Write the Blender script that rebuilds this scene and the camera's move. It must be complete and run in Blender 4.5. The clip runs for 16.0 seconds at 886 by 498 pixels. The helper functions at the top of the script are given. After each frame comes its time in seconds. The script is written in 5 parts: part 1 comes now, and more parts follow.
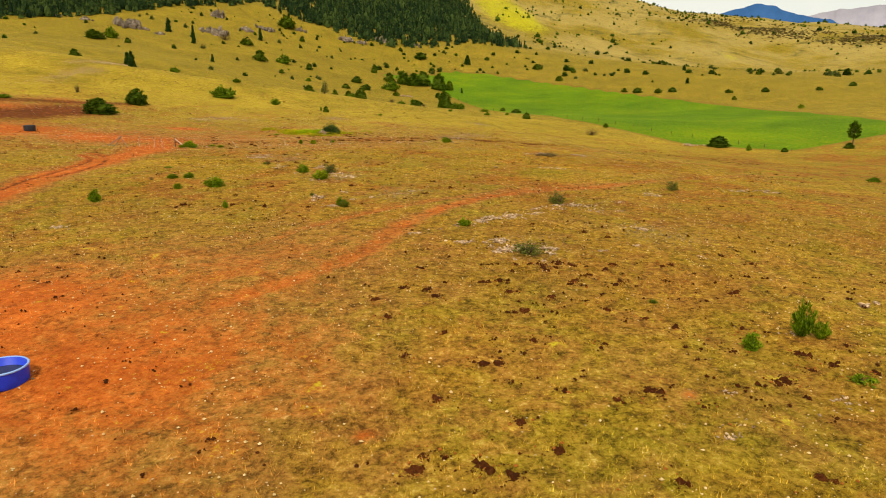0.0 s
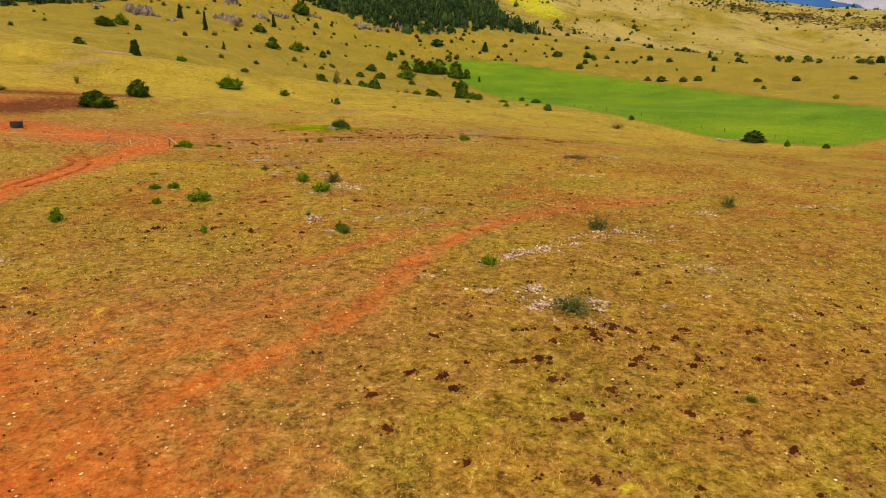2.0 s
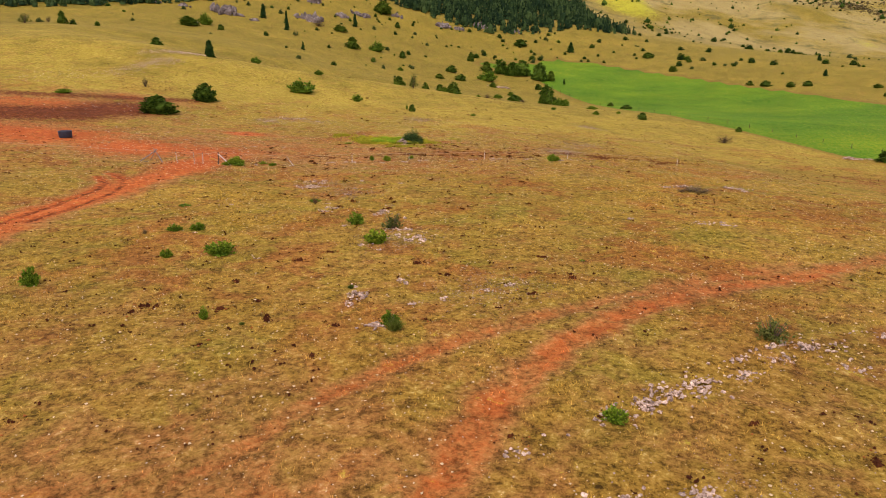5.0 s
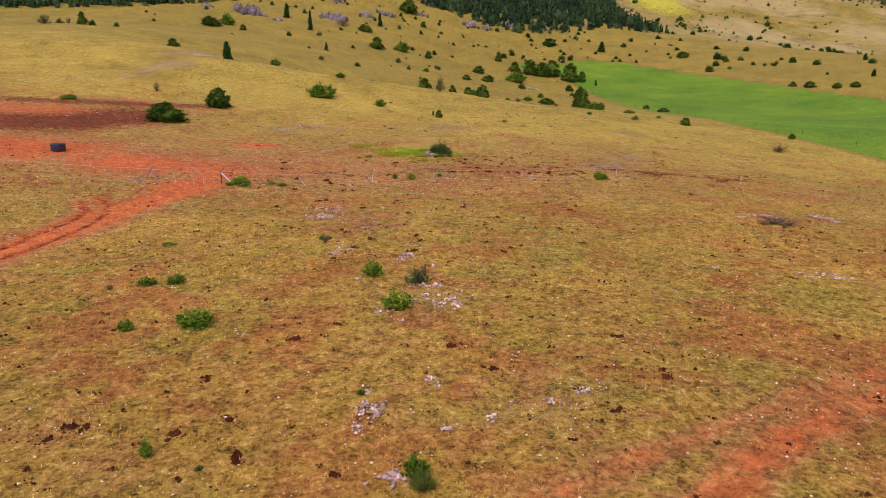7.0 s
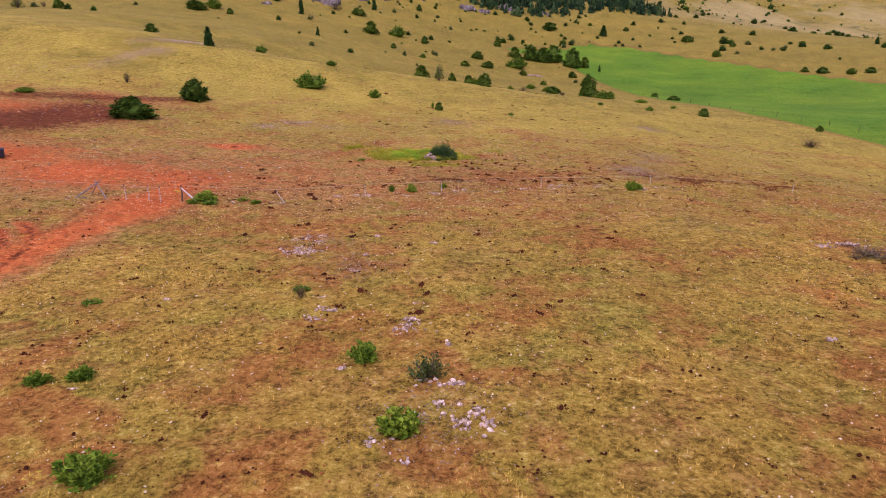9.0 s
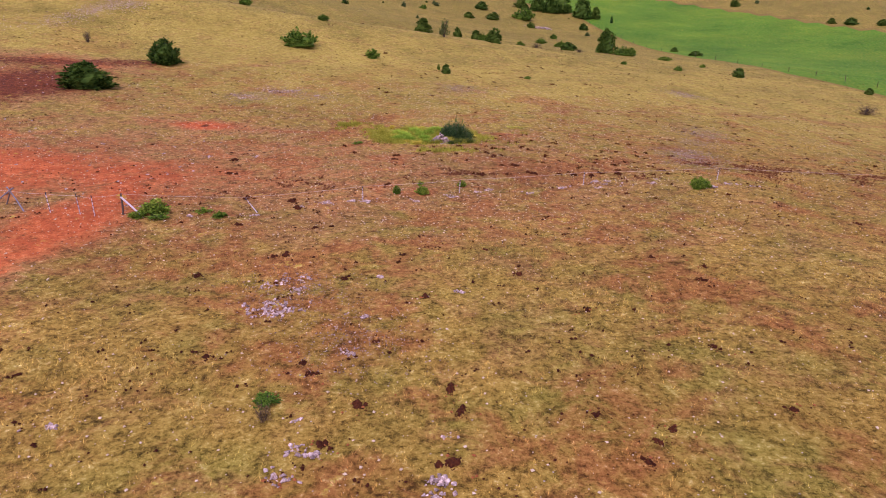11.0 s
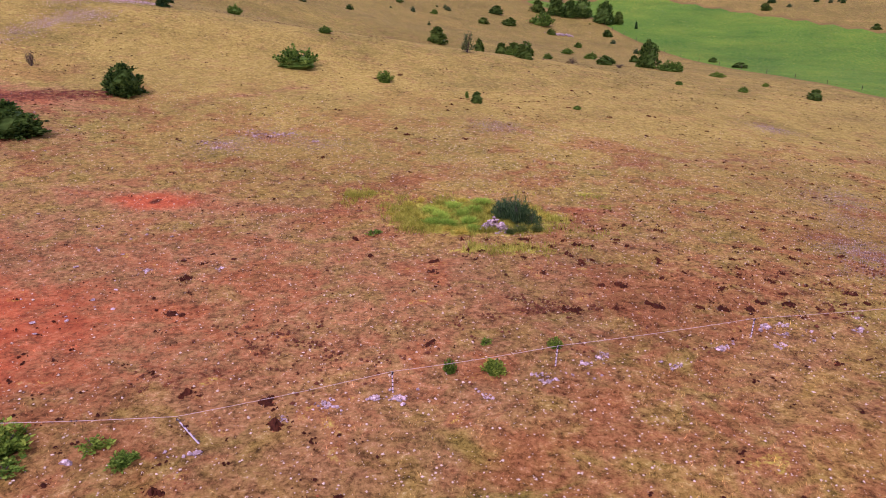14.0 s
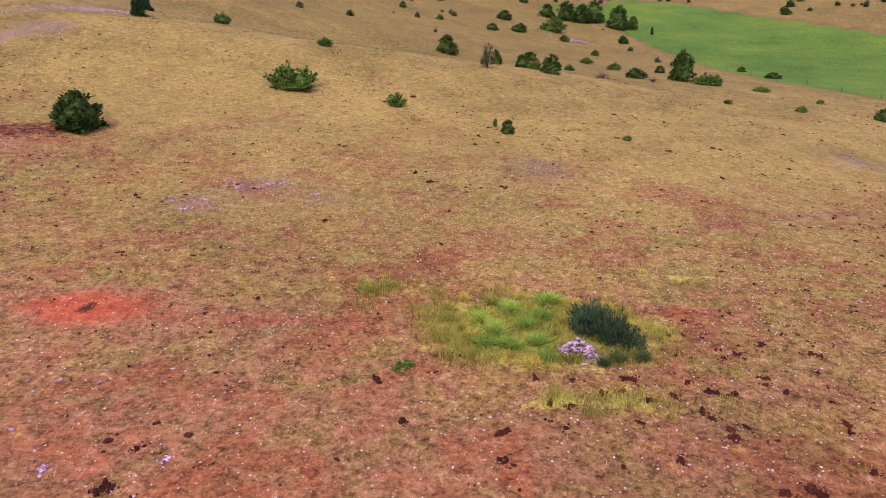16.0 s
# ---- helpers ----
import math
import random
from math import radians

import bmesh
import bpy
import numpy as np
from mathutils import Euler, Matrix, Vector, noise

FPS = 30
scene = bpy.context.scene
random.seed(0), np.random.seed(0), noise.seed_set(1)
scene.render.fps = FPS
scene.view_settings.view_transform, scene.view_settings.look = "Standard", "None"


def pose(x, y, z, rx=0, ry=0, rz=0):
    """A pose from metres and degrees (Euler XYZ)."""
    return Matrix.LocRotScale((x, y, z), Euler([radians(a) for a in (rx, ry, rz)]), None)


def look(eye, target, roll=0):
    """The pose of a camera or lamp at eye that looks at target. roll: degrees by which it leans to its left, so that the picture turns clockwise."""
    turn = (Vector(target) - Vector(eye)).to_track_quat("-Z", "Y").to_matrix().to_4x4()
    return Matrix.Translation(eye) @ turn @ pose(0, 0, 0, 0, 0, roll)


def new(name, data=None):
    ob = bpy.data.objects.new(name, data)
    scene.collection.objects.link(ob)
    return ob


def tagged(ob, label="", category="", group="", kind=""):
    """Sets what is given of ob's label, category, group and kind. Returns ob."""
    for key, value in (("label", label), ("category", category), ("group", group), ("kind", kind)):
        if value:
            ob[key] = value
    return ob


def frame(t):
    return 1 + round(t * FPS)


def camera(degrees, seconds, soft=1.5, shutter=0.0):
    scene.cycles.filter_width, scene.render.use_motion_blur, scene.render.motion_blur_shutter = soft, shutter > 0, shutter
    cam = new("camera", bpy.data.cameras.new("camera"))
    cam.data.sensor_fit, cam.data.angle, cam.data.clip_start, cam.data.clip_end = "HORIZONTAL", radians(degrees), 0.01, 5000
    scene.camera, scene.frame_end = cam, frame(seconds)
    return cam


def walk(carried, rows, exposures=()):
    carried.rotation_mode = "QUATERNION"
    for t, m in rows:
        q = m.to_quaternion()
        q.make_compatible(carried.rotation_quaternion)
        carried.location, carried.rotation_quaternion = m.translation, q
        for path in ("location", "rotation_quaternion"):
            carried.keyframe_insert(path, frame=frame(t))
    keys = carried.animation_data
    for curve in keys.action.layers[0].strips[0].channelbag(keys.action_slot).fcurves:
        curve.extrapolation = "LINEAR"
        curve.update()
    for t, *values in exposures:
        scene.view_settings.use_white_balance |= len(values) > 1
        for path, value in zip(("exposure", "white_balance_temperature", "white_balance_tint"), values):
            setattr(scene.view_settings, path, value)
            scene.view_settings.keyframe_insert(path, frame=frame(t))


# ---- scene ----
cam = camera(67.6, 16.0, soft=1.0)
PATH = [
    (0, (-1.28, -25.46, 8.16), (0.184, -15.899, 5.643), -0.07),
    (0.5, (-1.13, -23.62, 8.36), (0.354, -14.088, 5.719), -0.06),
    (1, (-0.96, -21.78, 8.54), (0.487, -12.257, 5.843), -0.04),
    (1.5, (-0.66, -19.89, 8.75), (0.656, -10.356, 6.039), -0.10),
    (2, (-0.33, -17.96, 8.93), (0.898, -8.411, 6.223), -0.04),
    (2.5, (-0.05, -15.99, 9.10), (1.143, -6.436, 6.388), -0.02),
    (3, (0.23, -13.95, 9.27), (1.330, -4.385, 6.552), 0.07),
    (3.5, (0.41, -11.95, 9.47), (1.301, -2.370, 6.743), 0.09),
    (4, (0.52, -9.93, 9.61), (1.118, -0.323, 6.890), 0.19),
    (6.5, (-0.12, 0.96, 10.26), (-0.349, 10.577, 7.534), 0.23),
    (7, (-0.31, 3.37, 10.43), (-0.555, 12.990, 7.692), 0.19),
    (7.5, (-0.54, 5.82, 10.54), (-0.762, 15.438, 7.809), 0.18),
    (8, (-0.79, 8.35, 10.65), (-0.998, 17.960, 7.912), 0.11),
    (8.5, (-1.08, 11.03, 10.74), (-1.273, 20.630, 7.936), 0.09),
    (11, (-2.96, 26.00, 11.43), (-3.117, 35.327, 7.816), -0.04),
    (11.5, (-3.37, 29.16, 11.60), (-3.539, 38.478, 7.971), -0.14),
    (12, (-3.90, 32.35, 11.80), (-4.072, 41.663, 8.164), -0.13),
    (12.5, (-4.43, 35.59, 11.94), (-4.612, 44.911, 8.318), -0.15),
    (13, (-5.03, 38.82, 12.09), (-5.216, 48.140, 8.486), -0.09),
    (13.5, (-5.75, 42.11, 12.38), (-5.926, 51.433, 8.766), -0.08),
    (14, (-6.43, 45.57, 12.54), (-6.619, 54.894, 8.926), -0.06),
    (14.5, (-7.19, 49.02, 12.73), (-7.364, 58.342, 9.117), -0.01),
    (15, (-7.91, 52.38, 12.86), (-8.076, 61.709, 9.258), -0.04),
    (15.5, (-8.58, 55.79, 12.97), (-8.742, 65.118, 9.379), -0.11),
    (16, (-9.24, 59.18, 13.13), (-9.398, 68.511, 9.542), -0.14),
]
EXPOSURES = [
    (0.0, 0.28, 7000, 1),
    (3.5, 0.25, 5950, 17),
    (7.0, 0.2, 5120, 40),
    (8.5, 0.19, 4980, 46),
    (11.0, 0.17, 4720, 56),
    (12.5, 0.17, 4670, 65),
    (16.0, 0.21, 4610, 71),
]
walk(cam, [(t, look(eye, target, roll)) for t, eye, target, roll in PATH], EXPOSURES)

# ---- daylight: a bright overcast sky with a weak, wide sun ----
world = bpy.data.worlds.new("sky")
scene.world = world
world.use_nodes = True
SUN_ELEVATION, SUN_TURN = radians(52), radians(205)
wn, wl = world.node_tree.nodes, world.node_tree.links
background = wn["Background"]
background.inputs["Strength"].default_value = 0.1
sky = wn.new("ShaderNodeTexSky")
sky.sky_type, sky.sun_disc, sky.sun_elevation, sky.sun_rotation = "NISHITA", False, SUN_ELEVATION, SUN_TURN
cloud_noise = wn.new("ShaderNodeTexNoise")
cloud_noise.inputs["Scale"].default_value, cloud_noise.inputs["Detail"].default_value = 3.0, 6.0
cloud_ramp = wn.new("ShaderNodeValToRGB")
cloud_ramp.color_ramp.elements[0].position, cloud_ramp.color_ramp.elements[1].position = 0.12, 0.5
cloud_mix = wn.new("ShaderNodeMix")
cloud_mix.data_type = "RGBA"
cloud_mix.inputs["B"].default_value = (7.5, 7.4, 7.35, 1)
wl.new(cloud_noise.outputs["Fac"], cloud_ramp.inputs["Fac"])
wl.new(cloud_ramp.outputs["Color"], cloud_mix.inputs["Factor"])
wl.new(sky.outputs["Color"], cloud_mix.inputs["A"])
wl.new(cloud_mix.outputs["Result"], background.inputs["Color"])

sun = new("sun", bpy.data.lights.new("sun", "SUN"))
sun.data.energy, sun.data.angle, sun.data.color = 2.2, radians(10), (1.0, 0.95, 0.86)
sun.matrix_world = look((0, 0, 200), (0 + 100 * math.cos(SUN_ELEVATION) * math.sin(SUN_TURN + math.pi),
                                      100 * math.cos(SUN_ELEVATION) * math.cos(SUN_TURN + math.pi), 200 - 100 * math.sin(SUN_ELEVATION)))

# ---- materials ----
def material(name):
    mat = bpy.data.materials.new(name)
    mat.use_nodes = True
    return mat, mat.node_tree.nodes, mat.node_tree.links, mat.node_tree.nodes["Principled BSDF"]


def noise_node(nodes, links, vector, scale, detail=4.0, rough=0.55, distort=0.0):
    n = nodes.new("ShaderNodeTexNoise")
    n.inputs["Scale"].default_value, n.inputs["Detail"].default_value = scale, detail
    n.inputs["Roughness"].default_value, n.inputs["Distortion"].default_value = rough, distort
    links.new(vector, n.inputs["Vector"])
    return n.outputs["Fac"]


def ramp(nodes, links, value, stops):
    r = nodes.new("ShaderNodeValToRGB")
    e = r.color_ramp.elements
    while len(e) < len(stops):
        e.new(0.5)
    for n, (place, color) in enumerate(stops):
        e[n].position, e[n].color = place, (*color, 1)
    links.new(value, r.inputs["Fac"])
    return r.outputs["Color"]


def mix(nodes, links, factor, a, b, blend="MIX"):
    m = nodes.new("ShaderNodeMix")
    m.data_type, m.blend_type = "RGBA", blend
    for value, key in ((factor, "Factor"), (a, "A"), (b, "B")):
        if isinstance(value, bpy.types.NodeSocket):
            links.new(value, m.inputs[key])
        else:
            m.inputs[key].default_value = value if key == "Factor" else (*value, 1)
    return m.outputs["Result"]


def calc(nodes, links, op, a, b, clamp=False):
    m = nodes.new("ShaderNodeMath")
    m.operation, m.use_clamp = op, clamp
    for n, value in enumerate((a, b)):
        if isinstance(value, bpy.types.NodeSocket):
            links.new(value, m.inputs[n])
        else:
            m.inputs[n].default_value = value
    return m.outputs[0]


def smooth(nodes, links, value, low, high):
    m = nodes.new("ShaderNodeMapRange")
    m.interpolation_type = "SMOOTHSTEP"
    m.inputs["From Min"].default_value, m.inputs["From Max"].default_value = low, high
    links.new(value, m.inputs["Value"])
    return m.outputs["Result"]


def bump(nodes, links, shader, height, strength, distance):
    b = nodes.new("ShaderNodeBump")
    b.inputs["Strength"].default_value, b.inputs["Distance"].default_value = strength, distance
    links.new(height, b.inputs["Height"])
    links.new(b.outputs["Normal"], shader.inputs["Normal"])


def meadow_material(name, blades):
    """Dry upland pasture: ochre and olive grass, red earth, mud, and a mown green meadow, spread by the attribute cover."""
    mat, nodes, links, shader = material(name)
    where = nodes.new("ShaderNodeNewGeometry").outputs["Position"]
    cover = nodes.new("ShaderNodeVertexColor")
    cover.layer_name = "cover"
    parts = nodes.new("ShaderNodeSeparateColor")
    links.new(cover.outputs["Color"], parts.inputs["Color"])
    soil, field, lush, mud = parts.outputs["Red"], parts.outputs["Green"], parts.outputs["Blue"], cover.outputs["Alpha"]
    broad = noise_node(nodes, links, where, 0.035, 4)
    drift = noise_node(nodes, links, where, 0.11, 4, 0.6, 0.7)
    clod = noise_node(nodes, links, where, 4.2, 4, 0.7, 0.5)
    patch = noise_node(nodes, links, where, 0.22, 5, 0.6)
    tuft = noise_node(nodes, links, where, 1.6, 5, 0.65)
    fine = noise_node(nodes, links, where, 8.0, 5, 0.75)
    grain = noise_node(nodes, links, where, 34.0, 3, 0.75)
    mixed = calc(nodes, links, "ADD", calc(nodes, links, "MULTIPLY", tuft, 0.24), calc(nodes, links, "ADD", calc(nodes, links, "MULTIPLY", clod, 0.34), calc(nodes, links, "ADD", calc(nodes, links, "MULTIPLY", fine, 0.24), calc(nodes, links, "MULTIPLY", grain, 0.18))))
    tone = smooth(nodes, links, mixed, 0.38, 0.65)
    spot = nodes.new("ShaderNodeSeparateXYZ")
    links.new(where, spot.inputs["Vector"])
    north = spot.outputs["Y"]
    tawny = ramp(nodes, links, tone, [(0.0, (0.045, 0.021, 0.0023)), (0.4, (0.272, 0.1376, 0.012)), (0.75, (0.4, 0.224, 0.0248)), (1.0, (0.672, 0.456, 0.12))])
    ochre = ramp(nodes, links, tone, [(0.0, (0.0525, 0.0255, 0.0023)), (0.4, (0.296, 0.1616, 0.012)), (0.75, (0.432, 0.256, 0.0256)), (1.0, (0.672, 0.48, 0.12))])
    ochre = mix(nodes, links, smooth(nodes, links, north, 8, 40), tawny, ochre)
    olive = ramp(nodes, links, tone, [(0.0, (0.0338, 0.0255, 0.0015)), (0.4, (0.212, 0.1488, 0.0088)), (0.75, (0.328, 0.236, 0.0192)), (1.0, (0.528, 0.4, 0.08))])
    green = calc(nodes, links, "ADD", calc(nodes, links, "MULTIPLY", patch, 0.6), calc(nodes, links, "MULTIPLY", broad, 0.4))
    green = calc(nodes, links, "ADD", green, calc(nodes, links, "MULTIPLY", smooth(nodes, links, north, 85, 180), 0.16))
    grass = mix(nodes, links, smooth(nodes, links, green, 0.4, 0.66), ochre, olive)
    straw = ramp(nodes, links, tone, [(0.0, (0.19, 0.128, 0.009)), (0.4, (0.345, 0.232, 0.018)), (0.75, (0.47, 0.322, 0.034)), (1.0, (0.66, 0.47, 0.09))])
    grass = mix(nodes, links, calc(nodes, links, "MULTIPLY", calc(nodes, links, "MULTIPLY", smooth(nodes, links, north, 78, 122), calc(nodes, links, "SUBTRACT", 1.0, calc(nodes, links, "MULTIPLY", smooth(nodes, links, north, 135, 230), 0.6))), calc(nodes, links, "SUBTRACT", 1.0, calc(nodes, links, "MULTIPLY", smooth(nodes, links, green, 0.5, 0.75), 0.8))), grass, straw)
    upland = smooth(nodes, links, north, 390, 560)
    scree = calc(nodes, links, "MULTIPLY", upland, smooth(nodes, links, noise_node(nodes, links, where, 0.014, 6, 0.65), 0.36, 0.58))
    # Scree patches, their tint lightened to carry sunlight on the far hill.
    grass = mix(nodes, links, calc(nodes, links, "MULTIPLY", scree, 0.5), grass, (0.46, 0.335, 0.115))
    heath = calc(nodes, links, "MULTIPLY", upland, smooth(nodes, links, noise_node(nodes, links, where, 0.03, 7, 0.72, 0.8), 0.54, 0.66))
    grass = mix(nodes, links, calc(nodes, links, "MULTIPLY", heath, 0.75), grass, (0.1, 0.095, 0.022))
    worn = ramp(nodes, links, tone, [(0.0, (0.098, 0.035, 0.0063)), (0.4, (0.2952, 0.1214, 0.0279)), (0.75, (0.4264, 0.187, 0.0476)), (1.0, (0.6232, 0.369, 0.1476))])
    thin = noise_node(nodes, links, where, 0.45, 6, 0.68, 0.6)
    sparse = calc(nodes, links, "ADD", thin, calc(nodes, links, "ADD", calc(nodes, links, "MULTIPLY", soil, 0.6), calc(nodes, links, "MULTIPLY", broad, 0.09)))
    grass = mix(nodes, links, calc(nodes, links, "MULTIPLY", smooth(nodes, links, sparse, 0.5, 0.85), 0.7), grass, worn)
    rusty = ramp(nodes, links, tone, [(0.0, (0.072, 0.0216, 0.0024)), (0.4, (0.27, 0.09, 0.0117)), (0.75, (0.36, 0.135, 0.0198)), (1.0, (0.648, 0.351, 0.099))])
    close_by = calc(nodes, links, "SUBTRACT", 1.0, smooth(nodes, links, north, 92, 135))
    turf = calc(nodes, links, "MULTIPLY", close_by, smooth(nodes, links, calc(nodes, links, "ADD", calc(nodes, links, "MULTIPLY", drift, 0.6), calc(nodes, links, "MULTIPLY", thin, 0.4)), 0.47, 0.6))
    grass = mix(nodes, links, calc(nodes, links, "MULTIPLY", turf, calc(nodes, links, "ADD", 0.35, calc(nodes, links, "MULTIPLY", smooth(nodes, links, north, 8, 24), 0.42))), grass, rusty)
    earth = ramp(nodes, links, tone, [(0.0, (0.24, 0.042, 0.005)), (0.4, (0.47, 0.1, 0.012)), (0.75, (0.62, 0.157, 0.023)), (1.0, (0.82, 0.34, 0.09))])
    trod = smooth(nodes, links, calc(nodes, links, "ADD", calc(nodes, links, "MULTIPLY", clod, 0.45), calc(nodes, links, "MULTIPLY", thin, 0.55)), 0.47, 0.63)
    earth = mix(nodes, links, calc(nodes, links, "MULTIPLY", trod, 0.5), earth, (0.25, 0.055, 0.009))
    rough_edge = calc(nodes, links, "ADD", calc(nodes, links, "MULTIPLY", calc(nodes, links, "SUBTRACT", thin, 0.5), 1.3), calc(nodes, links, "ADD", calc(nodes, links, "MULTIPLY", calc(nodes, links, "SUBTRACT", tuft, 0.5), 0.6), calc(nodes, links, "MULTIPLY", calc(nodes, links, "SUBTRACT", fine, 0.5), 0.6)))
    bare = smooth(nodes, links, calc(nodes, links, "ADD", soil, rough_edge), 0.3, 1.05)
    color = mix(nodes, links, bare, grass, earth)
    # Sparse dark spots that paint the shadows of grass tussocks into the ground.
    clump = noise_node(nodes, links, where, 3.1, 3, 0.6, 0.4)
    clump = calc(nodes, links, "MULTIPLY", smooth(nodes, links, clump, 0.6, 0.68), smooth(nodes, links, patch, 0.4, 0.6))
    color = mix(nodes, links, calc(nodes, links, "MULTIPLY", clump, 0.3), color, (0.095, 0.05, 0.008))
    dark = ramp(nodes, links, tone, [(0.0, (0.05, 0.012, 0.002)), (0.6, (0.17, 0.042, 0.006)), (1.0, (0.34, 0.11, 0.022))])
    churn = noise_node(nodes, links, where, 1.7, 6, 0.75, 0.9)
    color = mix(nodes, links, smooth(nodes, links, calc(nodes, links, "ADD", mud, calc(nodes, links, "MULTIPLY", calc(nodes, links, "SUBTRACT", churn, 0.5), 2.2)), 0.36, 0.85), color, dark)
    mown = ramp(nodes, links, calc(nodes, links, "ADD", calc(nodes, links, "MULTIPLY", tuft, 0.6), calc(nodes, links, "MULTIPLY", broad, 0.4)),
                [(0.38, (0.05, 0.118, 0.0)), (0.5, (0.1, 0.188, 0.0)), (0.62, (0.2, 0.245, 0.0))])
    mown = mix(nodes, links, calc(nodes, links, "MULTIPLY", smooth(nodes, links, calc(nodes, links, "ADD", calc(nodes, links, "MULTIPLY", clod, 0.5), calc(nodes, links, "MULTIPLY", tuft, 0.5)), 0.5, 0.64), 0.6), mown, (0.2, 0.17, 0.012))
    verge = calc(nodes, links, "MULTIPLY", smooth(nodes, links, field, 0.0, 0.3), 0.6)
    color = mix(nodes, links, verge, color, (0.2, 0.105, 0.016))
    color = mix(nodes, links, smooth(nodes, links, calc(nodes, links, "ADD", field, calc(nodes, links, "MULTIPLY", calc(nodes, links, "SUBTRACT", tuft, 0.5), 0.25)), 0.42, 0.58), color, mown)
    # Rank-grass colour; on the far hill it also paints a sunlit patch.
    rank = ramp(nodes, links, tuft, [(0.3, (0.26, 0.23, 0.005)), (0.55, (0.48, 0.41, 0.012)), (0.75, (0.6, 0.51, 0.03))])
    color = mix(nodes, links, smooth(nodes, links, calc(nodes, links, "ADD", lush, calc(nodes, links, "MULTIPLY", rough_edge, 1.5)), 0.25, 0.7), color, rank)
    swell = noise_node(nodes, links, where, 0.075, 4, 0.6, 0.5)
    color = mix(nodes, links, 1.0, color, ramp(nodes, links, swell, [(0.32, (0.84, 0.84, 0.84)), (0.5, (0.98, 0.98, 0.98)), (0.68, (1.1, 1.1, 1.1))]), "MULTIPLY")
    if blades:
        each = nodes.new("ShaderNodeNewGeometry").outputs["Random Per Island"]
        light = ramp(nodes, links, each, [(0.0, (0.8, 0.8, 0.76)), (0.5, (1.75, 1.75, 1.7)), (0.9, (2.1, 2.1, 2.05)), (1.0, (2.6, 2.6, 2.5))])
        color = mix(nodes, links, 1.0, color, light, "MULTIPLY")
        color.node.clamp_result = True
        shader.inputs["Roughness"].default_value = 0.7
    else:
        cells = nodes.new("ShaderNodeTexVoronoi")
        cells.inputs["Scale"].default_value = 3.4
        links.new(where, cells.inputs["Vector"])
        speck = smooth(nodes, links, cells.outputs["Distance"], 0.12, 0.07)
        pick = nodes.new("ShaderNodeSeparateColor")
        links.new(cells.outputs["Color"], pick.inputs["Color"])
        speck = calc(nodes, links, "MULTIPLY", speck, smooth(nodes, links, calc(nodes, links, "ADD", pick.outputs["Red"], calc(nodes, links, "MULTIPLY", patch, 0.5)), 0.95, 1.02))
        color = mix(nodes, links, calc(nodes, links, "MULTIPLY", speck, 0.8), color, (0.5, 0.38, 0.24))
        relief = calc(nodes, links, "ADD", calc(nodes, links, "MULTIPLY", calc(nodes, links, "ADD", tuft, clod), 0.7), calc(nodes, links, "ADD", calc(nodes, links, "MULTIPLY", fine, 0.45), calc(nodes, links, "MULTIPLY", grain, 0.18)))
        bump(nodes, links, shader, relief, 0.55, 0.09)
        shader.inputs["Roughness"].default_value = 0.95
    shader.inputs["Specular IOR Level"].default_value = 0.07
    links.new(color, shader.inputs["Base Color"])
    return mat


def leaf_material(name, dark, middle, light, patch_scale=1.4):
    mat, nodes, links, shader = material(name)
    geometry = nodes.new("ShaderNodeNewGeometry")
    thing = nodes.new("ShaderNodeObjectInfo")
    clump = noise_node(nodes, links, geometry.outputs["Position"], patch_scale, 3)
    value = calc(nodes, links, "ADD", calc(nodes, links, "MULTIPLY", geometry.outputs["Random Per Island"], 0.5), calc(nodes, links, "MULTIPLY", clump, 0.5))
    color = ramp(nodes, links, value, [(0.25, dark), (0.5, middle), (0.78, light)])
    tone = ramp(nodes, links, thing.outputs["Random"], [(0.0, (0.75, 0.8, 0.8)), (0.5, (1.0, 1.0, 1.0)), (1.0, (1.3, 1.15, 0.9))])
    color = mix(nodes, links, 1.0, color, tone, "MULTIPLY")
    links.new(color, shader.inputs["Base Color"])
    shader.inputs["Roughness"].default_value, shader.inputs["Specular IOR Level"].default_value = 0.7, 0.08
    glow = nodes.new("ShaderNodeBsdfTranslucent")
    links.new(color, glow.inputs["Color"])
    both = nodes.new("ShaderNodeMixShader")
    both.inputs["Fac"].default_value = 0.4
    links.new(shader.outputs["BSDF"], both.inputs[1])
    links.new(glow.outputs["BSDF"], both.inputs[2])
    links.new(both.outputs["Shader"], nodes["Material Output"].inputs["Surface"])
    return mat


def plain_material(name, stops, scale, rough=0.85, relief=0.4, metal=0.0, spread=0.03, by_object=True):
    mat, nodes, links, shader = material(name)
    where = nodes.new("ShaderNodeNewGeometry").outputs["Position"]
    a = noise_node(nodes, links, where, scale, 5, 0.6)
    b = noise_node(nodes, links, where, scale * 7, 3, 0.6)
    value = calc(nodes, links, "ADD", calc(nodes, links, "MULTIPLY", a, 0.65), calc(nodes, links, "MULTIPLY", b, 0.35))
    color = ramp(nodes, links, value, stops)
    if by_object:
        tone = ramp(nodes, links, nodes.new("ShaderNodeObjectInfo").outputs["Random"], [(0.0, (0.7, 0.7, 0.7)), (1.0, (1.2, 1.2, 1.2))])
        color = mix(nodes, links, 1.0, color, tone, "MULTIPLY")
    links.new(color, shader.inputs["Base Color"])
    bump(nodes, links, shader, value, relief, spread)
    shader.inputs["Roughness"].default_value, shader.inputs["Metallic"].default_value = rough, metal
    shader.inputs["Specular IOR Level"].default_value = 0.08 if rough > 0.8 else 0.5
    return mat


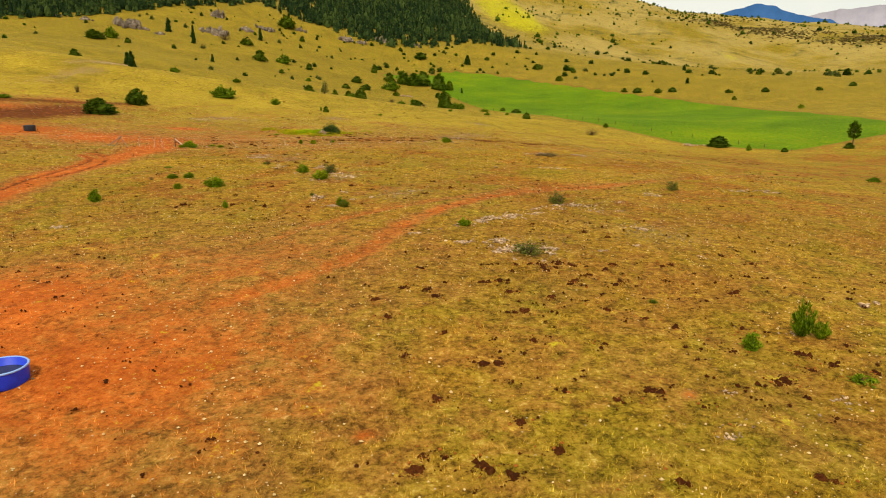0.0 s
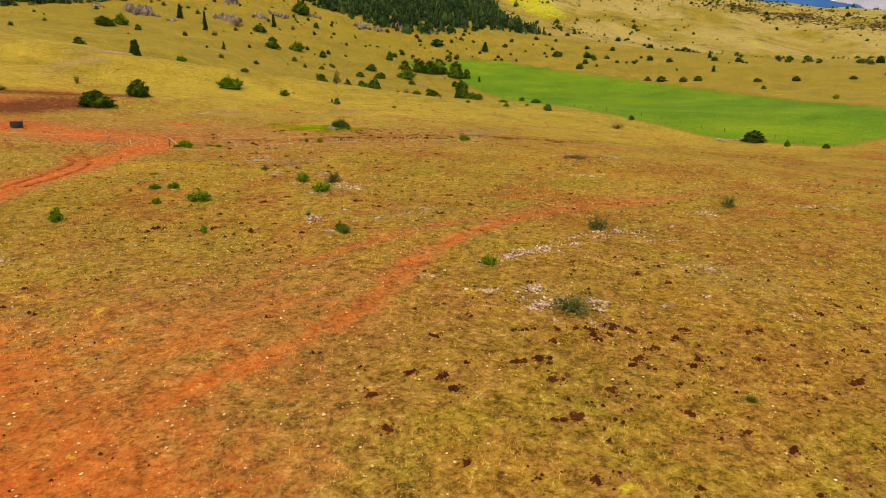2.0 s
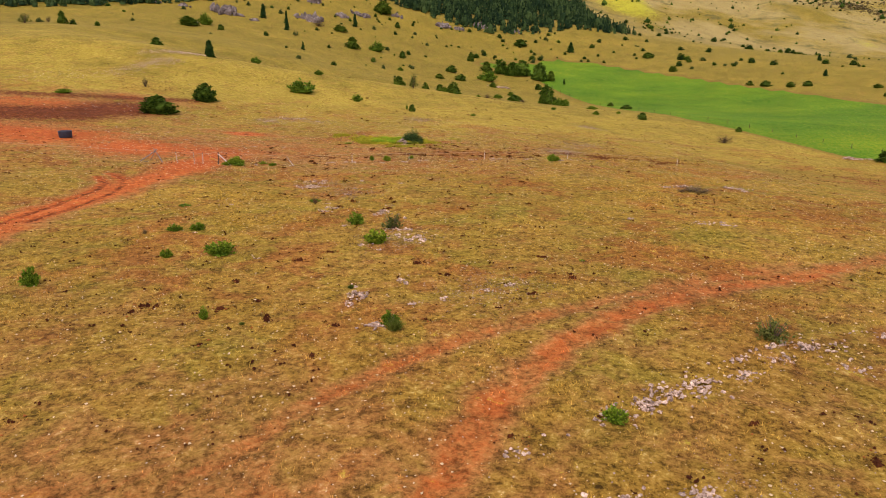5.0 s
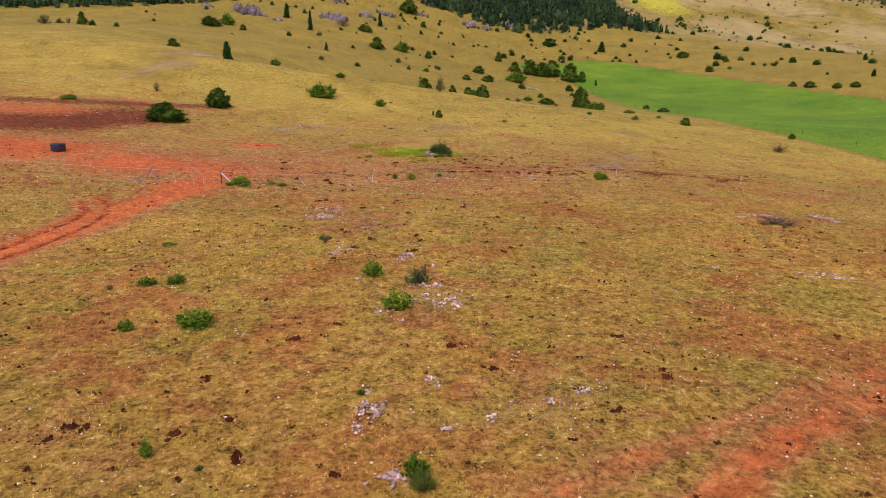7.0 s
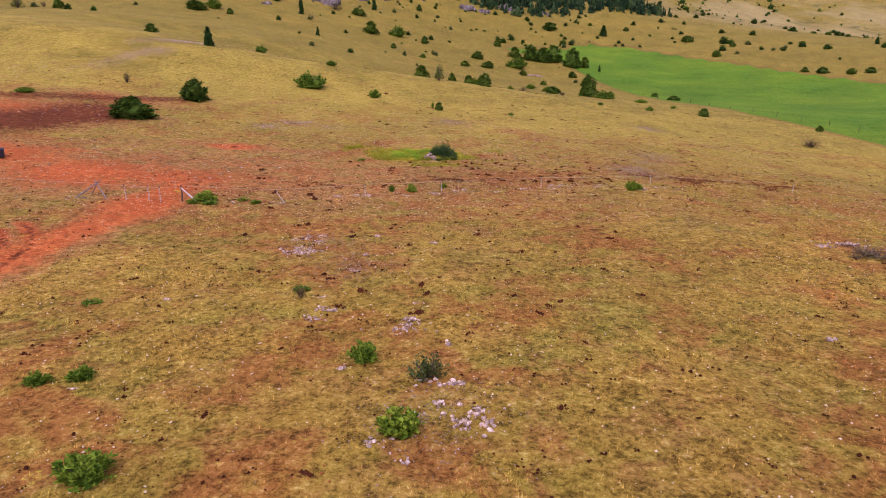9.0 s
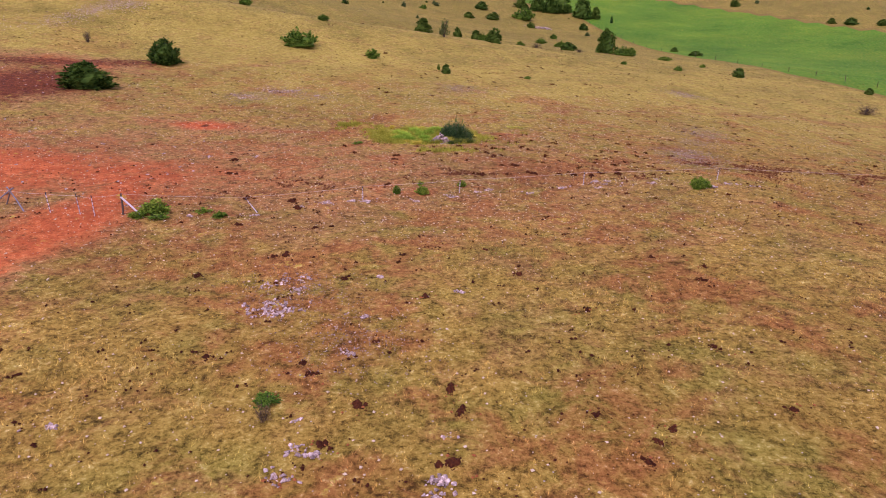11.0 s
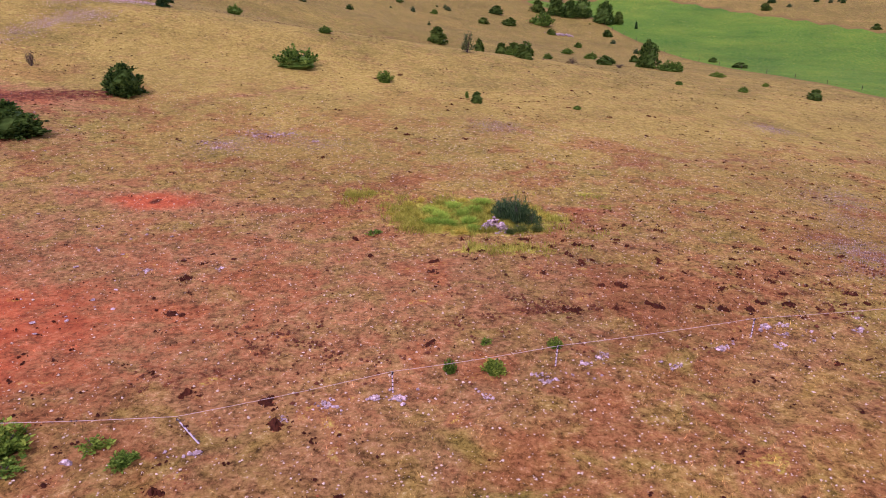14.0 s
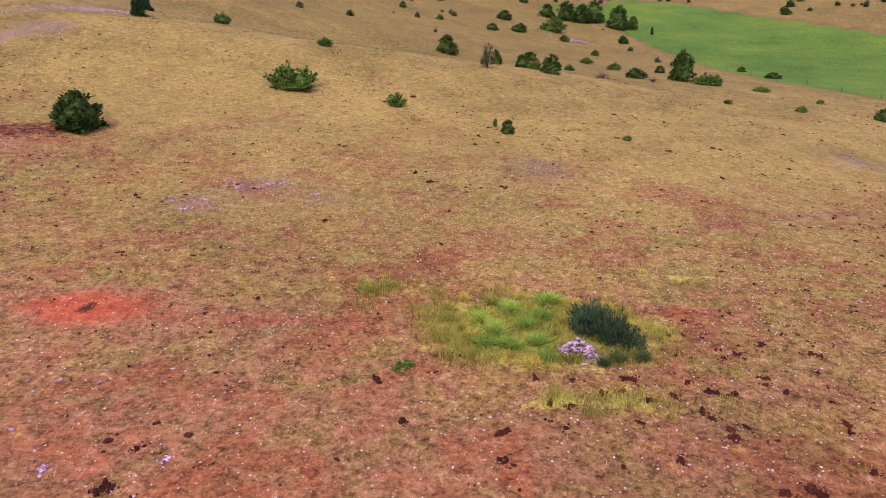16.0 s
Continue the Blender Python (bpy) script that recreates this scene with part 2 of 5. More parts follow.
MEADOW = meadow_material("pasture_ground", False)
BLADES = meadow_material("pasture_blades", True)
LEAF = {
    "bushy": leaf_material("dark_foliage", (0.018, 0.036, 0.002), (0.058, 0.1, 0.005), (0.17, 0.225, 0.014)),
    "juniper": leaf_material("juniper_needles", (0.03, 0.056, 0.002), (0.1, 0.17, 0.005), (0.26, 0.33, 0.016)),
    "conifer": leaf_material("conifer_needles", (0.012, 0.032, 0.005), (0.032, 0.072, 0.01), (0.085, 0.14, 0.02)),
    "tree": leaf_material("tree_foliage", (0.024, 0.046, 0.003), (0.07, 0.12, 0.005), (0.18, 0.24, 0.014)),
    "lush": leaf_material("fresh_foliage", (0.055, 0.1, 0.003), (0.16, 0.24, 0.006), (0.34, 0.42, 0.02)),
    "grey": leaf_material("grey_green_foliage", (0.055, 0.07, 0.012), (0.135, 0.155, 0.028), (0.25, 0.26, 0.06)),
    "dry": leaf_material("withered_foliage", (0.1, 0.062, 0.016), (0.2, 0.132, 0.036), (0.34, 0.24, 0.08)),
    "sedge": leaf_material("sedge_blades", (0.05, 0.075, 0.008), (0.12, 0.16, 0.016), (0.24, 0.27, 0.035)),
    "forest": leaf_material("forest_needles", (0.01, 0.026, 0.01), (0.028, 0.058, 0.018), (0.085, 0.135, 0.035), 0.05),
}
LEAF["broom"] = leaf_material("broom_twigs", (0.028, 0.055, 0.012), (0.085, 0.14, 0.026), (0.2, 0.26, 0.05))
LEAF["fresh"] = leaf_material("fresh_tall_grass", (0.2, 0.31, 0.004), (0.38, 0.53, 0.009), (0.62, 0.68, 0.02), 0.7)
LEAF["rank"] = leaf_material("rank_grass", (0.24, 0.235, 0.005), (0.54, 0.46, 0.011), (0.82, 0.66, 0.035), 0.7)
LEAF["standard"] = LEAF["tree"]
LEAF["pine"], LEAF["herb"] = LEAF["lush"], LEAF["lush"]
BARK = plain_material("bark", [(0.3, (0.06, 0.037, 0.02)), (0.7, (0.18, 0.12, 0.068))], 9.0, 0.9)
STONE = plain_material("limestone", [(0.36, (0.1, 0.066, 0.044)), (0.5, (0.43, 0.275, 0.168)), (0.64, (0.92, 0.65, 0.41))], 6.0, 0.9, 0.6)
CRAG = plain_material("grey_crag", [(0.3, (0.05, 0.036, 0.026)), (0.5, (0.19, 0.14, 0.1)), (0.7, (0.48, 0.37, 0.28))], 0.8, 0.95, 0.9, 0.0, 0.4)
CHIPS = plain_material("pale_chips", [(0.3, (0.42, 0.27, 0.11)), (0.5, (0.64, 0.44, 0.19)), (0.7, (0.88, 0.66, 0.36))], 3.0, 0.9, 0.2, by_object=False)
DUNG = plain_material("dung", [(0.3, (0.022, 0.006, 0.0015)), (0.7, (0.115, 0.031, 0.006))], 12.0, 0.95, 0.6)
RUST = plain_material("rusty_earth", [(0.3, (0.2, 0.05, 0.008)), (0.7, (0.42, 0.14, 0.025))], 9.0, 0.95, 0.4, by_object=False)
MUD = plain_material("trampled_mud", [(0.3, (0.06, 0.019, 0.005)), (0.7, (0.21, 0.068, 0.016))], 9.0, 0.95, 0.4, by_object=False)
WOOD = plain_material("weathered_wood", [(0.3, (0.13, 0.1, 0.08)), (0.7, (0.32, 0.27, 0.23))], 14.0, 0.85)
WHITE = plain_material("white_paint", [(0.3, (0.58, 0.44, 0.31)), (0.7, (0.84, 0.67, 0.5))], 18.0, 0.6)
BLACK = plain_material("black_rubber", [(0.3, (0.012, 0.013, 0.018)), (0.7, (0.035, 0.037, 0.045))], 8.0, 0.6, 0.2)
BLUE = plain_material("blue_plastic", [(0.3, (0.002, 0.025, 0.5)), (0.7, (0.005, 0.05, 0.7))], 3.0, 0.45, 0.08, by_object=False)
RIM = plain_material("pale_blue_plastic", [(0.3, (0.16, 0.3, 0.7)), (0.7, (0.3, 0.45, 0.8))], 3.0, 0.4, 0.08, by_object=False)
WATER = plain_material("still_water", [(0.3, (0.02, 0.025, 0.02)), (0.7, (0.05, 0.05, 0.035))], 2.0, 0.08, 0.03, by_object=False)
ROPE = plain_material("fence_tape", [(0.3, (0.5, 0.34, 0.17)), (0.7, (0.7, 0.5, 0.28))], 25.0, 0.7, 0.1, by_object=False)
# The blue puts the haze of distance into this mountain's base colour.
MOUNTAIN = plain_material("hazy_blue_mountain", [(0.3, (0.03, 0.09, 0.24)), (0.7, (0.05, 0.14, 0.34))], 0.004, 1.0, 0.0, by_object=False)
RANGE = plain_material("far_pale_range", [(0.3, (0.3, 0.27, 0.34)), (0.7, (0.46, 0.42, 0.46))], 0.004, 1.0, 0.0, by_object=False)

# ---- lie of the land ----
HILLS = [
    (0, 10, 30, 1.93),
    (-20, 75, 30, -1.59),
    (25, 70, 30, 2.35),
    (-60, 75, 35, 2.58),
    (70, 95, 40, -5.66),
    (-40, 125, 28, -1.24),
    (0, 150, 32, 1.39),
    (-90, 165, 40, 8.06),
    (45, 165, 40, 1.52),
    (-60, 210, 50, 2.54),
    (10, 230, 60, -6.65),
    (120, 230, 70, -8.88),
    (-90, 300, 80, -0.84),
    (50, 370, 80, -18.40),
    (170, 360, 100, 11.14),
    (290, 330, 120, 2.00),
    (-250, 300, 150, 17.66),
    (120, 560, 150, 0.34),
    (300, 560, 160, -43.28),
    (-80, 520, 160, 25.73),
    (550, 850, 260, 61.53),
    (250, 900, 250, 51.75),
    (-100, 950, 300, 133.10),
    (-450, 700, 300, 36.66),
    (700, 400, 300, 21.15),
]


def lattice(x, y, size, seed):
    """Smooth value noise from -1 to 1."""
    u, v = np.asarray(x, float) / size, np.asarray(y, float) / size
    i, j = np.floor(u), np.floor(v)
    f, g = u - i, v - j
    f, g = f * f * (3 - 2 * f), g * g * (3 - 2 * g)

    def corner(a, b):
        h = np.sin(a * 127.1 + b * 311.7 + seed * 74.7) * 43758.5453
        return (h - np.floor(h)) * 2 - 1

    low = corner(i, j) * (1 - f) + corner(i + 1, j) * f
    high = corner(i, j + 1) * (1 - f) + corner(i + 1, j + 1) * f
    return low * (1 - g) + high * g


def line_distance(x, y, points):
    best = np.full(np.shape(x), 1e9)
    for (ax, ay), (bx, by) in zip(points, points[1:]):
        dx, dy = bx - ax, by - ay
        s = np.clip(((x - ax) * dx + (y - ay) * dy) / (dx * dx + dy * dy), 0, 1)
        best = np.minimum(best, np.hypot(x - ax - s * dx, y - ay - s * dy))
    return best


def oval(x, y, cx, cy, rx, ry, edge=0.45):
    d = np.hypot((x - cx) / rx, (y - cy) / ry)
    return np.clip((1 - d) / edge, 0, 1)


RUT_A = [(-9, -3), (-6, 0.2), (-4, 2.1), (-2.4, 3.8), (-0.4, 6.3), (0.7, 8.5), (2.1, 12.3), (5, 16.7), (8.6, 20.2), (12.1, 22.8), (17.6, 25.7), (24, 29.4), (33.3, 34.9), (44.4, 41.3), (60, 47)]
RUT_B = [(-13, 3), (-9.7, 5.9), (-7.1, 7.3), (-5.1, 9.6), (-3.2, 12.7), (-0.6, 15.7), (2, 17.6), (4.7, 19.6), (8.2, 21.8), (11.8, 23.9), (15.3, 26), (20, 28.6)]
ROAD = [(-40, -90), (-29, -30), (-27, 5), (-26.6, 30), (-26.8, 39), (-25.9, 44.1), (-25.3, 50.1), (-24.5, 54.3), (-24, 59.1), (-23.8, 66)]
RUT_C = [(-27.6, 30), (-27.2, 39.6), (-27.3, 43.5), (-27, 47.5), (-27.8, 50.3), (-29.6, 52.6)]
RUT_D = [(-25.9, 36), (-25.4, 41.8), (-25.2, 45.1), (-25.8, 49.2), (-27.1, 52.2), (-29.2, 54.3)]
MUDDY = [(-18, 64.5), (-12, 68.5), (-7, 70.8), (0, 73), (6, 74.5), (14, 76), (24, 77.5), (34, 78.5)]
TRAILS = [[(5, 99), (10.1, 101.1), (22, 106.2), (37, 111.8), (60, 116)], [(-32, 86), (-24, 84.6), (-12.5, 85.6), (-9, 87.5), (-3, 88.5), (4, 87)], [(-33, 112), (-28, 118), (-22, 125)], [(6, 77), (16, 78), (28, 78.5), (42, 76)]]
FIELD = [(8, 322), (20, 326), (50, 347), (66, 366), (88, 351), (116, 300), (136, 258), (144, 236), (151, 176), (143, 133), (122, 110), (92, 100.5), (76, 116), (64, 160), (60, 200), (54, 240), (47, 288), (44, 312), (22, 318)]


def within(x, y, polygon):
    inside = np.zeros(np.shape(x), bool)
    for (ax, ay), (bx, by) in zip(polygon, polygon[1:] + polygon[:1]):
        inside ^= ((ay > y) != (by > y)) & (x < (bx - ax) * (y - ay) / (by - ay + 1e-9) + ax)
    return inside


def land(x, y):
    """The smooth height of the ground."""
    z = -5.288 + 0.505 * x / 100 + -1.715 * y / 100
    for cx, cy, s, h in HILLS:
        z = z + h * np.exp(-((x - cx) ** 2 + (y - cy) ** 2) / (2 * s * s))
    return z


def soil_cover(x, y):
    soil = 0.12 * np.clip((40 - y) / 20, 0, 1) + 0.42 * np.clip((y - 48) / 20, 0, 1) * np.clip((100 - y) / 25, 0, 1) * np.clip((60 - np.abs(x)) / 30, 0, 1) * np.clip((26 - x) / 34, 0.12, 1)
    for a in ((-16, -1, 11, 12, 0.7, 1.0), (-10, -5, 14, 13, 1.0, 1.05), (-48, 72, 26, 12, 0.8, 0.95), (-33, 69, 15, 11, 0.95, 1.1), (-26, 69, 17, 10, 1.0, 1.0), (-24, 60, 5, 7, 0.7, 1.0), (-30, 78, 16, 6, 1.0, 0.5), (-0.9, -9.9, 0.5, 0.4, 0.8, 1.2), (8.6, -8.9, 0.5, 0.3, 1.0, 0.9), (4.2, -4.2, 0.4, 0.3, 1.0, 0.9), (9.7, -9.0, 0.4, 0.3, 1.0, 0.8), (-25.6, 85.2, 5.0, 2.6, 1.0, 1.4), (-26, 85, 13, 5.5, 1.0, 0.6),
              (-56, 94, 24, 13, 0.8, 0.75), (-49, 107, 17, 6, 1.0, 0.75), (-20, 76, 22, 11, 1.0, 0.52), (-6, 5, 15, 13, 1.0, 0.62)):
        soil = np.maximum(soil, a[5] * oval(x, y, *a[:5]))
    for rut, width, most in ((RUT_A, 1.4, 0.72), (RUT_B, 1.0, 0.55), (ROAD, 3.6, 0.9), (RUT_C, 0.8, 1.1), (RUT_D, 0.8, 1.1)):
        fade = np.clip((38 - x) / 18, 0.55, 1) if rut is RUT_A else 1.0
        soil = np.maximum(soil, most * fade * np.clip((width - line_distance(x, y, rut)) / width * 1.3, 0, 1))
    for k, trail in enumerate(TRAILS):
        soil = np.maximum(soil, (0.5 if k == 1 else 0.3) * np.clip((1.3 - line_distance(x, y, trail)) / 1.2, 0, 1))
    return soil


def cover_of(x, y):
    soil = soil_cover(x, y)
    inside = within(x, y, FIELD)
    edge = line_distance(x, y, FIELD + FIELD[:1])
    field = np.clip(0.5 + np.where(inside, edge, -edge) / 4, 0, 1)
    # The first oval paints the sunlit patch on the far hill in grass colour.
    lush = np.maximum.reduce([0.62 * oval(x, y, 165, 640, 45, 90), 0.7 * oval(x, y, 358, 576, 22, 15), oval(x, y, -5.4, 85.2, 6.8, 4.6, 0.7), 0.62 * oval(x, y, -3.6, 79.8, 5, 1.7, 1.0), 0.42 * oval(x, y, -14, 88.6, 9, 2.2, 1.0), 0.4 * oval(x, y, 0.5, 92, 9, 2.6, 1.0)])
    mud = np.maximum(0.5 * np.clip((2.8 - line_distance(x, y, MUDDY)) / 2.8, 0, 1), 1.05 * np.clip((11 - line_distance(x, y, [(-80, 80), (-58, 84.5), (-50.5, 88.5), (-46.5, 97)])) / 9, 0, 1))
    mud = np.maximum(mud, 0.75 * np.clip((4.5 - line_distance(x, y, [(-66, 100), (-48, 107), (-41, 112)])) / 3.5, 0, 1))
    # The dark of the pit in the red spot, painted flat in mud colour.
    mud = np.maximum(mud, 1.3 * oval(x, y, -25.4, 85.4, 0.5, 0.5))
    for rut in (RUT_C, RUT_D):
        mud = np.maximum(mud, 0.88 * np.clip((0.62 - line_distance(x, y, rut)) / 0.6, 0, 1))
    for trail in TRAILS:
        mud = np.maximum(mud, 0.4 * np.clip((0.8 - line_distance(x, y, trail)) / 0.5, 0, 1))
    return np.stack([soil, field, lush, mud], -1)


def ground(x, y):
    """The height of the ground with its hummocks, hollows and wheel ruts."""
    x, y = np.asarray(x, float), np.asarray(y, float)
    rough = 1 - 0.85 * within(x, y, FIELD)
    z = land(x, y) + rough * (0.05 * lattice(x, y, 2.3, 1) + 0.12 * lattice(x, y, 9, 2) + 0.02 * lattice(x, y, 0.9, 3))
    reach = np.clip((np.hypot(x, y) - 390) / 250, 0, 1)
    z = z + reach * (9 * lattice(x, y, 110, 4) + 3 * lattice(x, y, 42, 5))
    spur = np.clip((x + 110) / 40, 0, 1) * np.clip((25 - x) / 40, 0, 1)
    z = z + spur * (1.7 * np.exp(-((y - 152 - 0.1 * x) / 12) ** 2) - 2.2 * np.exp(-((y - 188 - 0.15 * x) / 15) ** 2))
    for rut in (RUT_A, RUT_B, RUT_C, RUT_D):
        z = z - 0.09 * np.exp(-(line_distance(x, y, rut) / 0.45) ** 2)
    return z


def height(x, y):
    return float(ground(x, y))


def graded(low, high, step, growth, reach):
    core = list(np.arange(low, high, step))
    up, down, d = [], [], step
    while d < reach:
        step *= growth
        d += step
        up.append(high + d)
        down.append(low - d)
    return np.array(down[::-1] + core + up)


def mesh_of(name, verts, faces, mat, shaded=False):
    me = bpy.data.meshes.new(name)
    verts, faces = np.asarray(verts, np.float32), np.asarray(faces, np.int32)
    n, k = faces.shape
    me.vertices.add(len(verts))
    me.vertices.foreach_set("co", verts.ravel())
    me.loops.add(n * k)
    me.loops.foreach_set("vertex_index", faces.ravel())
    me.polygons.add(n)
    me.polygons.foreach_set("loop_start", np.arange(0, n * k, k, dtype=np.int32))
    me.polygons.foreach_set("use_smooth", np.full(n, shaded))
    me.update(calc_edges=True)
    me.materials.append(mat)
    return me


def paint_cover(me, x, y):
    layer = me.color_attributes.new("cover", "FLOAT_COLOR", "POINT")
    layer.data.foreach_set("color", cover_of(x, y).astype(np.float32).ravel())


def build_ground():
    xs, ys = graded(-38, 42, 0.42, 1.05, 4500), graded(-14, 92, 0.42, 1.05, 4500)
    gx, gy = np.meshgrid(xs, ys)
    gz = ground(gx, gy)
    nx, ny = len(xs), len(ys)
    a = (np.arange(ny - 1)[:, None] * nx + np.arange(nx - 1)[None]).ravel()
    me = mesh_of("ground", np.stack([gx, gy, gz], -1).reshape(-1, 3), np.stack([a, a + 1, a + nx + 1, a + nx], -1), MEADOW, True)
    paint_cover(me, gx.ravel(), gy.ravel())
    return tagged(new("ground", me), "dry ochre upland pasture with red earth tracks and a green meadow", "ground", kind="structure")


build_ground()


# ---- parts and shapes ----
def part(name, me, parent, label=""):
    ob = new(name, me)
    ob.parent = parent
    return tagged(ob, label)


def thing(name, x, y, label, category, group="", sink=0.02, turn=0.0):
    ob = new(name)
    ob.matrix_world = pose(x, y, height(x, y) - sink, 0, 0, turn)
    return tagged(ob, label, category, group)


def leaf_cloud(rng, centres, outward, length, width, lift=0.4, droop=0.35):
    """Folded lance-shaped leaves at the centres, pointing outward and up."""
    n = len(centres)
    aim = outward + rng.normal(0, droop, (n, 3)) + [0, 0, lift]
    aim /= np.linalg.norm(aim, axis=1, keepdims=True) + 1e-9
    side = np.cross(aim, rng.normal(0, 1, (n, 3)))
    side /= np.linalg.norm(side, axis=1, keepdims=True) + 1e-9
    size = rng.uniform(0.6, 1.3, (n, 1))
    tip, mid = centres + aim * length * size, centres + aim * length * 0.45 * size
    fold = np.cross(aim, side) * width * 0.35 * size
    verts = np.stack([centres, mid + side * width * size + fold, tip, mid - side * width * size + fold], 1).reshape(-1, 3)
    k = np.arange(n)[:, None] * 4
    return verts, np.concatenate([k + [0, 1, 2], k + [0, 2, 3]])


def tube(points, radii, sides=5):
    """A tapered, bent rod along the points."""
    points = [Vector(p) for p in points]
    verts, faces = [], []
    for n, (p, r) in enumerate(zip(points, radii)):
        way = (points[min(n + 1, len(points) - 1)] - points[max(n - 1, 0)]).normalized()
        side = way.orthogonal().normalized()
        other = way.cross(side)
        for s in range(sides):
            a = 2 * math.pi * s / sides
            verts.append(p + r * (math.cos(a) * side + math.sin(a) * other))
    for n in range(len(points) - 1):
        for s in range(sides):
            t = (s + 1) % sides
            faces.append((n * sides + s, n * sides + t, (n + 1) * sides + t, (n + 1) * sides + s))
    return np.array([tuple(v) for v in verts]), np.array(faces)


def joined(pieces):
    verts, faces, at = [], [], 0
    for v, f in pieces:
        verts.append(v)
        faces.append(f + at)
        at += len(v)
    return np.concatenate(verts), np.concatenate(faces)


def stems(rng, count, spread, tall, thick):
    out = []
    for _ in range(count):
        a, r = rng.uniform(0, 2 * math.pi), rng.uniform(0.2, 1) * spread
        top = (math.cos(a) * r, math.sin(a) * r, tall * rng.uniform(0.6, 1))
        out.append(tube([(top[0] * 0.1, top[1] * 0.1, -0.06), (top[0] * 0.55, top[1] * 0.55, top[2] * 0.55), top], [thick, thick * 0.7, thick * 0.25], 4))
    return joined(out)


def spray_cloud(rng, shoots, per, low, high, spread, top, length, width, lift):
    """Leaves along shoots that rise from the foot; unit-sized, one metre wide and one tall."""
    centres, outs = [], []
    for _ in range(shoots):
        a, r = rng.uniform(0, 2 * math.pi), math.sqrt(rng.uniform(0, 1)) * spread
        tip = np.array([math.cos(a) * r, math.sin(a) * r, top * (1 - 0.75 * (r / spread) ** 2) * rng.uniform(0.6, 1.08)])
        s = rng.uniform(low, high, (per, 1))
        bow = np.array([math.cos(a), math.sin(a), 0]) * 0.1
        centres.append(tip * s + bow * (s * (1 - s)) * 4 * spread + rng.normal(0, 0.028, (per, 3)))
        outs.append(np.tile(tip * 0.6 + [0, 0, 0.1], (per, 1)))
    return leaf_cloud(rng, np.concatenate(centres), np.concatenate(outs), length, width, lift)


def clump_cloud(rng, clumps, per, wide, low, high, size, length, width):
    """Leaves in many small tufts spread over a lumpy, dome-shaped crown that is widest near its foot."""
    centres, outs = [], []
    lean = rng.uniform(0, 2 * math.pi)
    for n in range(clumps):
        a, u = rng.uniform(0, 2 * math.pi), rng.uniform(0, 1) ** 1.35
        lump = 1 + 0.16 * math.sin(3 * a + lean) + 0.1 * math.sin(5 * a + 2 * lean)
        ring = (1 - u ** 2.3) ** 0.55 * lump
        shell = rng.uniform(0.7, 1.0) if n % 4 else rng.uniform(0.2, 0.7)
        c = np.array([math.cos(a) * ring * wide * shell, math.sin(a) * ring * wide * shell, low + u * (high - low) * (0.9 + 0.1 * shell)])
        away = np.array([math.cos(a) * ring, math.sin(a) * ring, 0.25 + u])
        centres.append(c + rng.normal(0, size, (per, 3)) * [1, 1, 0.8])
        outs.append(np.tile(away, (per, 1)) + rng.normal(0, 0.45, (per, 3)))
    return leaf_cloud(rng, np.concatenate(centres), np.concatenate(outs), length, width, 0.25)


def core(rng, wide, high, low=-0.03, around=11, rings=6):
    """The lumpy, closed inside of a dense crown, dome-shaped and widest a little above its foot."""
    turn = rng.uniform(0, 6.28)
    verts, faces = [], []
    for k in range(rings):
        u = k / (rings - 0.4)
        for j in range(around):
            a = 2 * math.pi * j / around + 0.3 * k
            r = wide * (1 - u ** 2.2) ** 0.6 * (0.88 + 0.12 * min(1, 4 * u)) * (1 + 0.16 * math.sin(3 * a + turn) + rng.uniform(-0.13, 0.13))
            verts.append((r * math.cos(a), r * math.sin(a), low + (high - low) * (u + rng.uniform(-0.04, 0.04))))
    for k in range(rings - 1):
        for j in range(around):
            a, b = k * around + j, k * around + (j + 1) % around
            faces += [(a, b, b + around), (a, b + around, a + around)]
    top = len(verts)
    verts.append((0, 0, high))
    faces += [((rings - 1) * around + j, (rings - 1) * around + (j + 1) % around, top) for j in range(around)]
    return np.array(verts), np.array(faces)


def tier_cloud(rng, tiers, per, wide, low):
    """Needled boughs in tiers round a stem, narrowing to the top."""
    centres, outs = [], []
    for n in range(tiers):
        s = n / (tiers - 1)
        z = low + (1.02 - low) * s
        reach = wide * (1 - s) ** 0.8 * rng.uniform(0.8, 1.1) + 0.02
        for b in range(7):
            a = rng.uniform(0, 2 * math.pi)
            r = np.sqrt(rng.uniform(0.05, 1, (per, 1))) * reach * rng.uniform(0.65, 1.1)
            centres.append(np.concatenate([np.cos(a) * r, np.sin(a) * r, z - r * 0.25 + rng.uniform(-0.06, 0.04) + rng.normal(0, 0.015, (per, 1))], 1) + rng.normal(0, 0.03, (per, 3)))
            outs.append(np.tile([math.cos(a), math.sin(a), 0.2], (per, 1)))
    return leaf_cloud(rng, np.concatenate(centres), np.concatenate(outs), 0.13, 0.05, 0.15)


